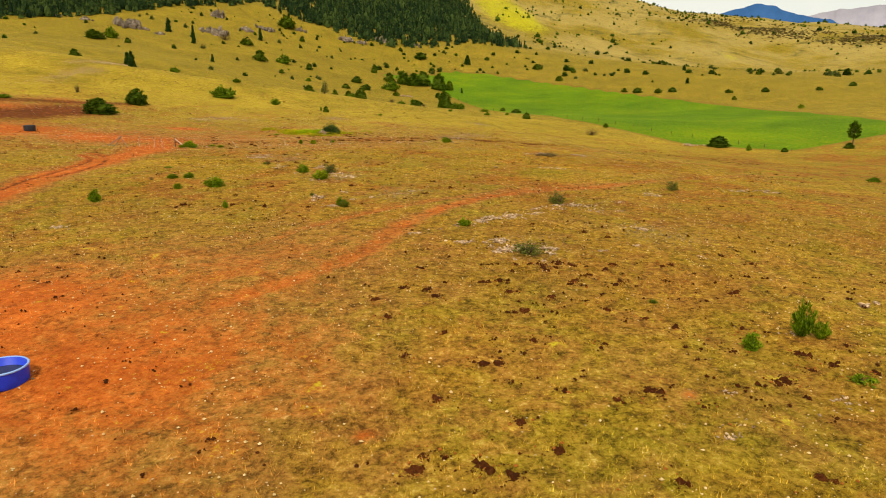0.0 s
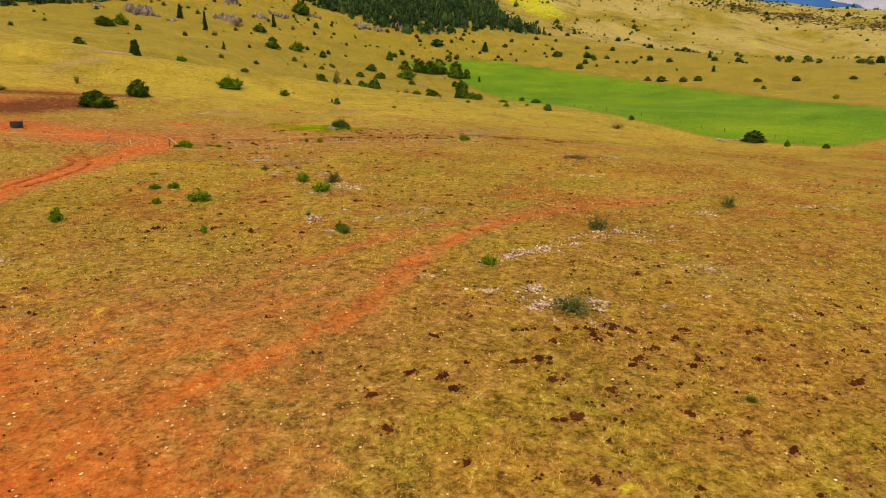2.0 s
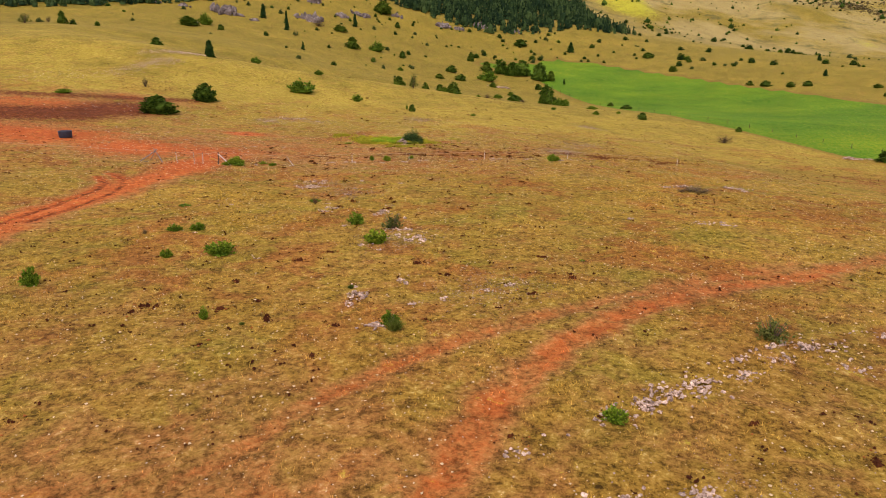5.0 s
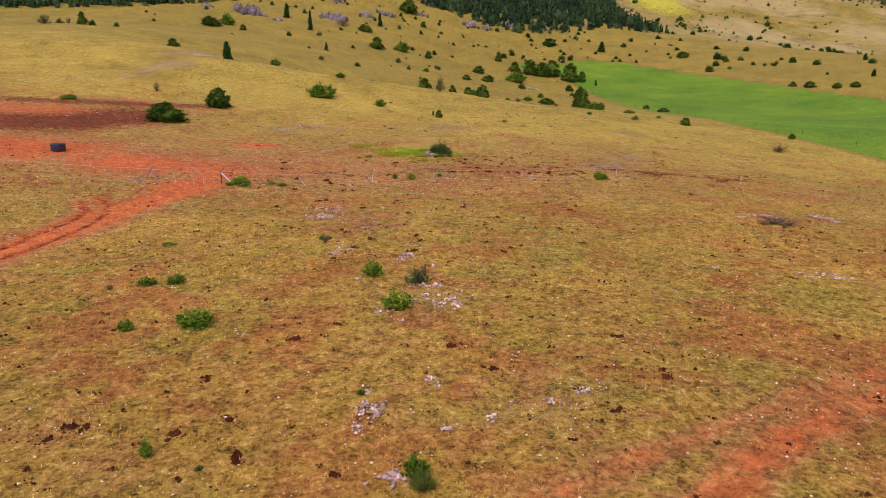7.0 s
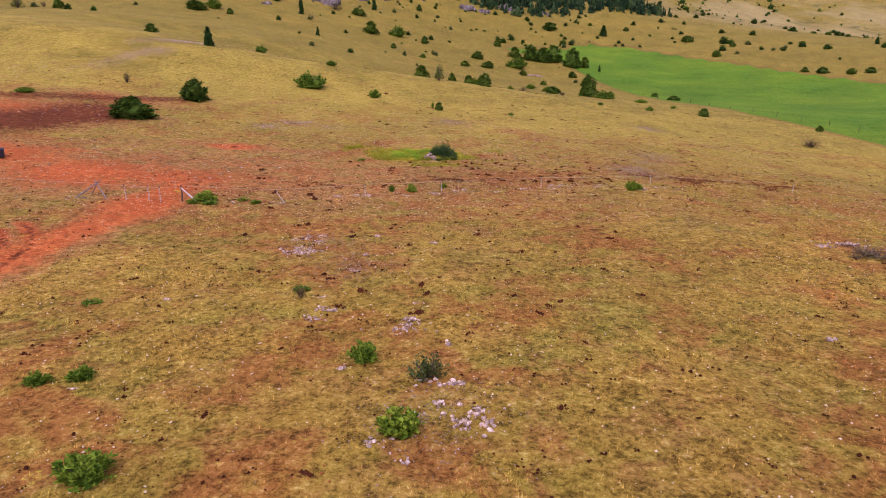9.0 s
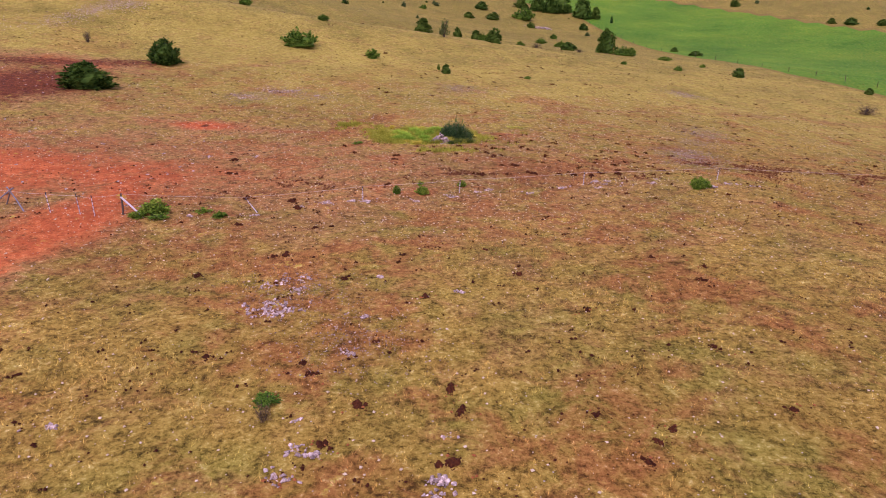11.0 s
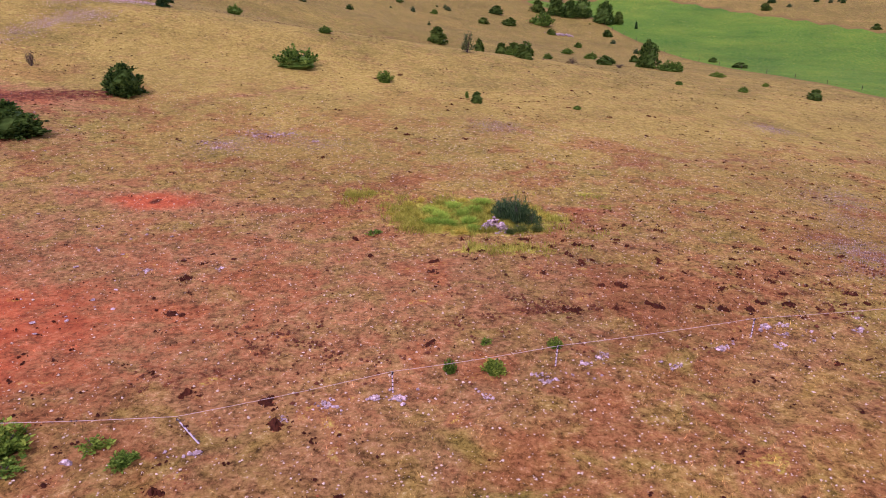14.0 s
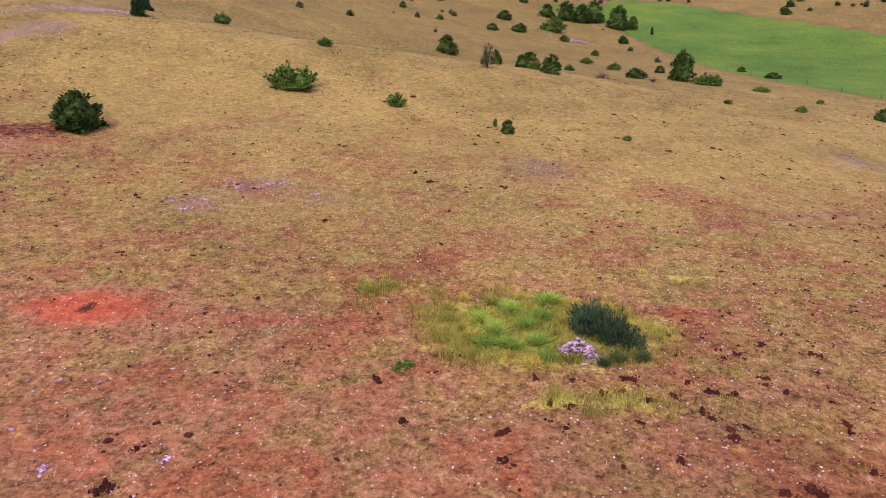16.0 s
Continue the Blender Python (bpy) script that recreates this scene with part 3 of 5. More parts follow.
LABELS = {
    "bushy": ("bush", "dense dark green rounded bush on dry pasture", "bush", "bushes on the pasture"),
    "juniper": ("juniper_shrub", "spreading dark green juniper with upright pointed shoots", "shrub", "junipers on the pasture"),
    "conifer": ("conifer", "small slender dark conifer standing in dry grass", "tree", "small conifers on the slope"),
    "tree": ("tree", "leafy dark green tree with rounded crown", "tree", "trees beside the green meadow"),
    "standard": ("tree", "small tree with bare lower trunk and rounded crown", "tree", "trees beside the green meadow"),
    "lush": ("green_shrub", "low fresh green leafy shrub in dry grass", "shrub", "fresh green shrubs"),
    "grey": ("grey_shrub", "loose grey-green shrub with thin foliage", "shrub", "grey shrubs"),
    "dry": ("withered_shrub", "withered brown-grey shrub with bare twigs", "shrub", "withered shrubs"),
    "sedge": ("grass_clump", "tall dark grey-green clump of coarse grass", "grass clump", "coarse grass clumps"),
    "broom": ("broom_shrub", "dense dark green broom with upright feathery twigs", "shrub", "broom shrubs in the hollow"),
    "fresh": ("green_grass_tuft", "bright green tuft of tall damp grass", "grass tuft", "green grass tufts"),
    "rank": ("tall_grass_tuft", "yellow-green tuft of tall rank grass", "grass tuft", "rank grass tufts"),
    "pine": ("young_pine", "bright green young pine with upright shoots", "young pine", "young pines"),
    "herb": ("leafy_herb", "low bright green leafy weed on dry ground", "weed", "green weeds"),
}
MODELS = {}


def model(kind, n):
    """The unit meshes of one kind of plant: its woody part and its foliage."""
    if (kind, n) in MODELS:
        return MODELS[kind, n]
    rng = np.random.default_rng(sum(map(ord, kind)) * 10 + n)
    wood = stems(rng, 7, 0.3, 0.75, 0.02)
    if kind == "bushy":
        leaves = joined([clump_cloud(rng, 120, 20, 0.41, -0.02, 0.92, 0.04, 0.085, 0.028), core(rng, 0.37, 0.84)])
    elif kind == "juniper":
        leaves = joined([spray_cloud(rng, 56, 30, 0.12, 1.0, 0.5, 1.0, 0.13, 0.026, 0.75), core(rng, 0.38, 0.55)])
    elif kind == "conifer":
        wood = tube([(0, 0, -0.05), (0.01, 0, 0.5), (0, 0, 1.0)], [0.035, 0.02, 0.004], 6)
        leaves = joined([tier_cloud(rng, 13, 8, 0.5, 0.03), core(rng, 0.3, 0.9, 0.02)])
    elif kind == "tree":
        limbs = [tube([(0, 0, -0.04), (0.01, 0.01, 0.3), (-0.01, 0, 0.75)], [0.045, 0.035, 0.01], 7)]
        for _ in range(8):
            a, z = rng.uniform(0, 2 * math.pi), rng.uniform(0.15, 0.45)
            limbs.append(tube([(0, 0, z), (0.2 * math.cos(a), 0.2 * math.sin(a), z + 0.14), (0.36 * math.cos(a), 0.36 * math.sin(a), z + 0.34)], [0.02, 0.012, 0.004], 4))
        wood = joined(limbs)
        leaves = joined([clump_cloud(rng, 120, 20, 0.41, 0.0, 0.94, 0.04, 0.08, 0.026), core(rng, 0.35, 0.84, 0.03)])
    elif kind == "standard":
        limbs = [tube([(0, 0, -0.03), (0.02, 0.01, 0.3), (-0.01, 0, 0.8)], [0.05, 0.04, 0.012], 7)]
        for _ in range(7):
            a, z = rng.uniform(0, 2 * math.pi), rng.uniform(0.35, 0.6)
            limbs.append(tube([(0, 0, z), (0.16 * math.cos(a), 0.16 * math.sin(a), z + 0.1), (0.3 * math.cos(a), 0.3 * math.sin(a), z + 0.22)], [0.02, 0.012, 0.004], 4))
        wood = joined(limbs)
        v, f = clump_cloud(rng, 90, 18, 0.4, -0.45, 0.5, 0.05, 0.1, 0.035)
        squeeze = np.sqrt(np.clip(1 - (np.minimum(v[:, 2:], 0) / 0.55) ** 2, 0.05, 1))
        leaves = v * np.concatenate([squeeze, squeeze, np.full_like(squeeze, 0.62)], 1) + [0, 0, 0.66], f
    elif kind == "lush":
        leaves = joined([spray_cloud(rng, 46, 22, 0.1, 1.0, 0.48, 1.0, 0.14, 0.04, 0.35), core(rng, 0.3, 0.5)])
    elif kind == "pine":
        leaves = spray_cloud(rng, 42, 46, 0.1, 1.0, 0.46, 1.05, 0.16, 0.016, 0.7)
    elif kind == "herb":
        leaves = spray_cloud(rng, 26, 10, 0.2, 1.0, 0.5, 0.9, 0.2, 0.05, 0.2)
    elif kind == "grey":
        wood = stems(rng, 16, 0.42, 0.95, 0.014)
        leaves = spray_cloud(rng, 40, 16, 0.25, 1.0, 0.48, 1.0, 0.1, 0.022, 0.3)
    elif kind == "dry":
        wood = stems(rng, 26, 0.48, 0.95, 0.012)
        leaves = spray_cloud(rng, 34, 9, 0.2, 1.0, 0.5, 0.95, 0.1, 0.02, 0.3)
    elif kind == "broom":
        wood = stems(rng, 24, 0.4, 0.9, 0.008)
        leaves = spray_cloud(rng, 130, 13, 0.1, 1.0, 0.52, 1.0, 0.2, 0.012, 0.5)
    elif kind == "fresh":
        wood = stems(rng, 8, 0.4, 0.7, 0.005)
        leaves = spray_cloud(rng, 150, 5, 0.0, 0.35, 0.55, 0.95, 0.5, 0.012, 0.7)
    elif kind == "rank":
        wood = stems(rng, 8, 0.4, 0.7, 0.005)
        leaves = spray_cloud(rng, 90, 4, 0.0, 0.3, 0.55, 0.95, 0.5, 0.007, 0.6)
    else:
        wood = stems(rng, 10, 0.35, 0.9, 0.006)
        leaves = spray_cloud(rng, 380, 4, 0.0, 0.4, 0.5, 0.95, 0.42, 0.0045, 0.8)
    MODELS[kind, n] = mesh_of(kind + "_wood", *wood, BARK, True), mesh_of(kind + "_leaves", *leaves, LEAF[kind])
    return MODELS[kind, n]


PLANTED = [0]


def plant(kind, x, y, wide, tall):
    PLANTED[0] += 1
    n = PLANTED[0]
    name, label, category, group = LABELS[kind]
    wood, leaves = model(kind, n % 3)
    ob = thing(name, x, y, label, category, group, 0.03, n * 137.5 % 360)
    ob.scale = (wide, wide * (0.85 + 0.3 * (n * 0.618 % 1)), tall)
    part("trunk" if kind in ("tree", "conifer", "standard") else "branchwork", wood, ob)
    part("crown" if kind in ("tree", "conifer", "standard") else "foliage", leaves, ob)


# ---- plants that stand singly ----
plant("bushy", -39.7, 112.6, 4.06, 3.09)
plant("conifer", -50.4, 150.0, 2.36, 3.27)
plant("conifer", -55.0, 162.9, 2.08, 2.98)
plant("juniper", -43.2, 161.2, 2.96, 1.59)
plant("juniper", -26.8, 132.5, 6.30, 2.61)
plant("juniper", -26.3, 150.3, 2.09, 1.11)
plant("lush", -15.3, 129.4, 2.35, 1.48)
plant("bushy", -10.6, 196.8, 4.46, 3.42)
plant("grey", -4.8, 150.9, 2.27, 3.53)
plant("bushy", -2.4, 172.1, 2.22, 2.50)
plant("bushy", 1.4, 166.6, 2.29, 2.01)
plant("bushy", 4.4, 156.0, 3.34, 2.69)
plant("juniper", 2.8, 161.9, 2.53, 1.39)
plant("bushy", 6.5, 202.7, 3.74, 1.72)
plant("bushy", 10.2, 267.0, 5.68, 2.53)
plant("juniper", 21.7, 278.2, 8.42, 4.00)
plant("bushy", 23.2, 305.9, 5.91, 4.25)
plant("tree", 29.6, 304.8, 7.83, 6.13)
plant("tree", 35.0, 303.7, 7.03, 6.12)
plant("tree", 39.9, 306.8, 7.90, 6.97)
plant("tree", 46.1, 296.7, 7.23, 7.45)
plant("tree", 51.5, 297.7, 3.84, 4.52)
plant("conifer", 56.0, 289.9, 1.49, 2.20)
plant("bushy", 22.6, 260.0, 2.93, 1.87)
plant("bushy", 41.8, 269.4, 3.41, 2.28)
plant("juniper", 27.2, 237.2, 2.33, 1.66)
plant("juniper", 20.3, 212.7, 3.02, 1.50)
plant("juniper", 12.5, 188.2, 2.33, 1.16)
plant("juniper", 23.6, 199.8, 3.00, 1.59)
plant("dry", 13.2, 162.3, 2.21, 1.24)
plant("bushy", 21.4, 174.9, 3.98, 1.69)
plant("bushy", 35.0, 206.8, 2.19, 1.60)
plant("tree", 30.5, 179.0, 4.7, 5.2)
plant("juniper", 33.5, 174.3, 6.11, 1.91)
plant("dry", 22.9, 169.3, 2.18, 0.79)
plant("bushy", 60.1, 224.9, 2.45, 1.25)
plant("bushy", 61.8, 211.8, 3.76, 1.31)
plant("juniper", 41.2, 170.9, 3.14, 0.92)
plant("juniper", 45.5, 160.2, 1.18, 0.77)
plant("juniper", 37.3, 149.3, 1.51, 0.88)
plant("bushy", 47.9, 148.5, 2.39, 1.64)
plant("juniper", 27.6, 149.8, 1.21, 0.60)
plant("juniper", 7.5, 122.9, 1.09, 0.45)
plant("bushy", -4.1, 122.1, 1.60, 1.26)
plant("juniper", -5.2, 124.0, 0.44, 0.97)
plant("bushy", -41.6, 96.5, 5.42, 2.63)
plant("bushy", -69.0, 166.8, 3.37, 1.85)
plant("bushy", -96.6, 268.7, 8.00, 3.55)
plant("juniper", -93.0, 278.3, 6.12, 4.52)
plant("bushy", -125.5, 230.9, 3.27, 4.07)
plant("grey", -134.9, 225.4, 4.60, 3.29)
plant("dry", -131.5, 233.4, 2.58, 2.27)
plant("bushy", -84.5, 269.8, 2.56, 2.18)
plant("conifer", -65.4, 302.2, 2.39, 7.22)
plant("grey", -59.8, 293.3, 3.25, 2.37)
plant("conifer", -79.9, 320.8, 3.54, 5.67)
plant("conifer", -40.9, 350.3, 3.32, 5.62)
plant("juniper", -26.0, 300.8, 7.14, 4.08)
plant("bushy", -35.8, 293.0, 6.48, 4.68)
plant("bushy", -14.4, 297.8, 3.32, 3.08)
plant("lush", -59.7, 104.4, 2.58, 0.74)
plant("dry", -52.4, 118.5, 1.29, 1.82)
plant("conifer", -50.2, 257.9, 1.64, 2.67)
plant("conifer", 77.0, 387.4, 4.92, 4.03)
plant("bushy", 116.1, 369.9, 6.44, 2.94)
plant("bushy", 114.4, 323.2, 4.11, 2.28)
plant("standard", 103.0, 97.6, 3.0, 5.2)
plant("bushy", 101.6, 96.6, 2.2, 1.2)
plant("bushy", 80.6, 109.8, 4.66, 2.49)
plant("juniper", 83.6, 103.3, 1.19, 1.37)
plant("bushy", 89.0, 99.3, 1.39, 0.87)
plant("dry", 56.4, 122.9, 3.91, 1.53)
plant("bushy", 67.0, 140.8, 1.47, 1.13)
plant("dry", 23.0, 51.9, 2.96, 0.44)
plant("grey", 25.7, 25.3, 1.4, 0.95)
plant("grey", 13.2, 17.5, 1.5, 1.0)
plant("grey", 7.7, 5.4, 1.9, 0.75)
plant("lush", 5.6, 11.3, 0.85, 0.45)
plant("juniper", 55.9, 38.2, 1.35, 0.53)
plant("lush", 12.3, -6.3, 0.73, 0.65)
plant("pine", 14.9, -5.4, 1.13, 1.22)
plant("pine", 15.4, -5.7, 0.72, 0.64)
plant("herb", 14.4, -8.9, 0.95, 0.23)
plant("sedge", 11.0, -1.6, 0.50, 0.26)
plant("sedge", -1.2, 18.0, 1.05, 0.78)
plant("lush", -18.6, 23.9, 1.02, 0.93)
plant("lush", -11.3, 28.8, 1.6, 0.8)
plant("lush", -14.0, 28.3, 0.75, 0.5)
plant("lush", -15.7, 33.9, 1.0, 0.45)
plant("lush", -14.4, 34.3, 0.95, 0.5)
plant("dry", -17.2, 33.2, 0.54, 0.37)
plant("lush", -4.8, 35.9, 1.2, 0.8)
plant("grey", -2.3, 34.5, 1.6, 1.0)
plant("lush", -3.0, 31.1, 1.55, 0.85)
plant("dry", -8.5, 42.2, 0.69, 0.69)
plant("lush", -9.0, 19.4, 0.41, 0.55)
plant("sedge", -7.3, 18.8, 0.40, 0.18)
plant("sedge", -3.5, 23.0, 0.41, 0.32)
plant("lush", -1.4, 18.6, 0.83, 0.59)
plant("dry", 23.5, 51.3, 2.7, 0.6)
plant("dry", 21.8, 50.8, 1.23, 0.37)
plant("lush", 14.1, 70.1, 1.25, 0.70)
plant("herb", 8.1, 27.6, 0.35, 0.17)
plant("herb", -17.7, 41.2, 0.94, 0.23)
plant("lush", -8.7, 43.2, 0.94, 0.23)
plant("lush", 13.6, 69.8, 1.10, 0.92)
plant("lush", -20.0, 61.8, 2.0, 0.75)
plant("lush", -20.6, 60.8, 1.0, 0.4)
plant("herb", -19.4, 60.8, 1.3, 0.4)
plant("lush", -16.2, 61.3, 0.9, 0.35)
plant("herb", -17.3, 61.9, 0.99, 0.34)
plant("lush", -6.6, 66.8, 0.62, 0.63)
plant("lush", -5.0, 66.9, 0.99, 0.56)
plant("lush", -2.4, 69.0, 0.71, 0.42)
plant("herb", -5.2, 69.0, 0.56, 0.37)
plant("herb", -11.2, 81.9, 0.93, 0.33)
plant("fresh", -7.9, 83.8, 1.6, 0.6)
plant("fresh", -5.4, 82.8, 1.3, 0.5)


plant("bushy", 130.9, 276.6, 3.18, 1.85)
plant("bushy", 135.4, 272.3, 4.71, 2.36)
plant("bushy", 142.7, 266.1, 3.61, 2.06)
plant("bushy", 149.3, 265.7, 4.13, 2.07)
plant("juniper", 159.8, 191.1, 2.39, 1.60)
plant("bushy", 180.9, 243.7, 3.42, 1.95)
plant("bushy", 160.0, 233.0, 2.33, 1.40)
plant("bushy", 168.2, 251.0, 3.48, 1.49)
plant("bushy", 200.2, 235.7, 3.36, 1.44)
plant("conifer", 191.1, 334.9, 2.86, 2.86)
plant("conifer", 166.1, 283.8, 2.47, 2.47)
plant("bushy", 217.0, 304.6, 3.56, 2.67)
plant("bushy", 221.2, 242.0, 2.97, 1.73)
plant("bushy", 116.6, 329.5, 3.66, 1.83)
plant("bushy", 130.9, 348.2, 3.21, 1.93)
plant("bushy", 117.6, 373.9, 6.12, 2.38)
plant("conifer", 78.0, 391.6, 4.19, 4.19)
plant("bushy", 92.2, 401.0, 3.58, 2.15)
plant("bushy", 48.9, 393.0, 8.77, 3.76)
plant("bushy", 17.4, 329.7, 4.22, 3.69)
plant("bushy", 7.0, 286.6, 5.05, 2.76)
plant("bushy", 18.3, 347.1, 2.77, 1.66)
plant("bushy", -24.6, 268.5, 2.57, 1.72)
plant("juniper", -13.5, 260.6, 2.50, 1.46)
plant("bushy", 1.6, 261.2, 3.77, 1.88)
plant("dry", -56.0, 329.1, 6.78, 3.13)
plant("bushy", -29.7, 398.1, 10.70, 6.92)
plant("bushy", -20.5, 373.8, 3.56, 2.97)
plant("bushy", -45.6, 329.6, 6.80, 3.14)
plant("sedge", -2.6, 82.6, 1.3, 0.7)
plant("rank", -7.6, 86.4, 1.9, 0.6)
plant("rank", -8.4, 84.4, 1.8, 0.6)
plant("rank", -6.2, 87.3, 1.6, 0.5)
plant("rank", -13.3, 88.4, 1.2, 0.5)
plant("rank", -12.2, 88.9, 0.9, 0.45)
plant("broom", -2.6, 84.0, 1.6, 1.9)
plant("broom", -3.5, 84.7, 1.3, 1.4)
plant("broom", -1.9, 83.6, 1.3, 1.25)
plant("broom", -3.2, 85.8, 1.9, 1.2)
plant("sedge", -1.6, 82.7, 1.2, 0.6)
plant("sedge", -3.2, 82.3, 1.0, 0.5)
plant("fresh", -7.4, 84.9, 1.8, 0.7)
plant("fresh", -6.6, 86.8, 1.9, 0.7)
plant("fresh", -5.6, 83.9, 1.6, 0.7)
plant("fresh", -6.9, 83.6, 1.6, 0.6)
plant("fresh", -5.3, 86.2, 1.6, 0.7)
plant("fresh", -8.0, 85.9, 1.6, 0.6)
plant("fresh", -4.7, 88.0, 1.9, 0.6)
plant("fresh", -6.0, 85.4, 1.6, 0.7)
for k in range(40):
    plant("rank", -5.6 + 5.2 * math.sin(k * 2.4) * math.sqrt((k + 1) / 40), 85.3 + 3.1 * math.cos(k * 2.4) * math.sqrt((k + 1) / 40), 0.9 + 0.4 * (k % 3), 0.3 + 0.1 * (k % 4))


# ---- stones ----
def hull(rng, points, flat):
    """A blunt, many-sided stone about one metre across."""
    bm = bmesh.new()
    p = rng.normal(0, 1, (points, 3))
    p /= np.linalg.norm(p, axis=1, keepdims=True)
    p *= rng.uniform(0.38, 0.55, (points, 1)) * [1, rng.uniform(0.65, 1), flat]
    for v in p:
        bm.verts.new(v)
    out = bmesh.ops.convex_hull(bm, input=bm.verts)
    bmesh.ops.delete(bm, geom=list({e for e in out["geom_interior"] + out["geom_unused"] if isinstance(e, bmesh.types.BMVert)}), context="VERTS")
    bmesh.ops.triangulate(bm, faces=bm.faces)
    bm.verts.index_update()
    verts, faces = np.array([v.co[:] for v in bm.verts]), np.array([[v.index for v in f.verts] for f in bm.faces])
    bm.free()
    return verts, faces


stone_rng = np.random.default_rng(5)
STONE_SHAPES = [hull(stone_rng, 15, stone_rng.uniform(0.5, 0.8)) for _ in range(12)]
STONE_MESHES = [mesh_of("stone", v, f, STONE) for v, f in STONE_SHAPES]


def stone_pile(x, y, rx, ry, count, big, turn=0.0, heap=0.0, label="scattered pile of pale grey limestone in dry grass"):
    rng = np.random.default_rng(int(abs(x) * 131 + abs(y) * 17 + count))
    ob = thing("stone_pile", x, y, label, "stone pile", "stone piles on the pasture", 0.0)
    c, s = math.cos(radians(turn)), math.sin(radians(turn))
    base = ob.location.z
    nests = rng.normal(0, 0.45, (max(1, count // 6), 2))
    for n in range(int(count * 3.2)):
        u, v = nests[int(rng.integers(len(nests)))] + rng.normal(0, 0.16, 2) if n % 6 else rng.normal(0, 0.5, 2)
        px, py = x + u * rx * c - v * ry * s, y + u * rx * s + v * ry * c
        size = 0.74 * big * rng.uniform(0.3, 1.1) ** 1.3
        raise_by = heap * max(0.0, 1 - math.hypot(u, v)) * rng.uniform(0, 1)
        st = part("stone", STONE_MESHES[int(rng.integers(12))], ob)
        st.matrix_basis = pose(px - x, py - y, height(px, py) - base + size * 0.12 + raise_by, rng.uniform(-20, 20), rng.uniform(-20, 20), rng.uniform(0, 360)) @ Matrix.Diagonal((size, size, size, 1))


stone_pile(5.0, 7.8, 1.1, 0.6, 16, 0.28)
stone_pile(6.5, 7.5, 1.3, 0.6, 30, 0.3, heap=0.15)
stone_pile(7.2, 6.2, 1.0, 0.8, 34, 0.32, heap=0.2)
stone_pile(8.9, 5.6, 0.7, 0.6, 22, 0.32, heap=0.2)
stone_pile(8.1, 4.3, 0.4, 0.3, 4, 0.3)
stone_pile(6.8, 4.6, 0.4, 0.3, 4, 0.26)
ROW = "long low row of heaped grey stones beside the track"
stone_pile(3.0, 9.9, 1.2, 0.85, 9, 0.23, 30, label=ROW)
stone_pile(5.4, 11.4, 1.3, 0.80, 16, 0.25, 33, label=ROW)
stone_pile(7.4, 12.7, 1.7, 0.85, 44, 0.29, 33, 0.2, label=ROW)
stone_pile(9.3, 13.9, 1.4, 0.85, 26, 0.27, 32, 0.15, label=ROW)
stone_pile(11.9, 15.6, 1.5, 0.85, 34, 0.27, 32, 0.15, label=ROW)
stone_pile(14.3, 16.8, 1.5, 0.85, 30, 0.29, 28, 0.15, label=ROW)
stone_pile(17.0, 18.2, 1.8, 0.85, 14, 0.27, 28, label=ROW)
stone_pile(14.0, 6.6, 0.35, 0.3, 6, 0.3)
stone_pile(11.7, 5.6, 0.25, 0.2, 3, 0.26)
stone_pile(16.5, 4.2, 0.5, 0.4, 4, 0.24)
stone_pile(15.3, 15.4, 1.4, 0.8, 12, 0.26)
stone_pile(16.5, 10.5, 1.6, 1.2, 14, 0.26)
stone_pile(23.5, 22.5, 1.8, 0.9, 22, 0.36)
stone_pile(33.0, 25.5, 2.6, 1.0, 22, 0.42)
stone_pile(23.1, 53.8, 2.2, 0.8, 24, 0.42, heap=0.2)
stone_pile(28.8, 55.9, 1.8, 0.8, 22, 0.42)
stone_pile(28.8, 54.0, 1.0, 0.5, 8, 0.4)
stone_pile(14.6, -5.0, 0.9, 0.5, 5, 0.2)
stone_pile(12.3, -10.3, 1.4, 1.0, 9, 0.2)
stone_pile(9.0, -11.2, 1.0, 0.8, 9, 0.2)
stone_pile(14.5, -10.5, 0.9, 0.7, 10, 0.24)
stone_pile(10.5, -9.2, 0.8, 0.5, 4, 0.2)
stone_pile(20.0, -2.5, 0.9, 0.4, 4, 0.5)
stone_pile(-3.2, 22.0, 0.55, 0.9, 34, 0.26, heap=0.15)
stone_pile(-3.4, 23.6, 0.3, 0.4, 6, 0.2)
stone_pile(-2.1, 18.3, 0.6, 0.5, 20, 0.3)
stone_pile(-0.9, 24.2, 0.35, 0.8, 12, 0.26)
stone_pile(-1.0, 31.7, 0.9, 0.9, 20, 0.32)
stone_pile(-1.4, 34.0, 1.2, 0.5, 14, 0.34)
stone_pile(-3.5, 38.4, 1.2, 0.7, 12, 0.3)
stone_pile(-7.3, 40.3, 1.2, 0.8, 12, 0.3)
stone_pile(-9.4, 49.5, 1.8, 0.8, 18, 0.34)
stone_pile(-0.6, 21.0, 0.6, 0.4, 10, 0.24)
stone_pile(0.7, 21.5, 0.4, 0.3, 7, 0.26)
stone_pile(2.7, 22.8, 0.6, 0.5, 10, 0.2)
stone_pile(3.9, 23.5, 0.7, 0.6, 12, 0.2)
stone_pile(13.9, 38.5, 0.6, 0.3, 5, 0.34)
stone_pile(19.4, 37.8, 1.8, 0.7, 22, 0.3)
stone_pile(14.5, 70.3, 0.9, 0.5, 20, 0.34, heap=0.15)
stone_pile(16.5, 71.4, 1.3, 0.6, 12, 0.3)
stone_pile(-9.9, 52.2, 1.3, 1.2, 30, 0.27)
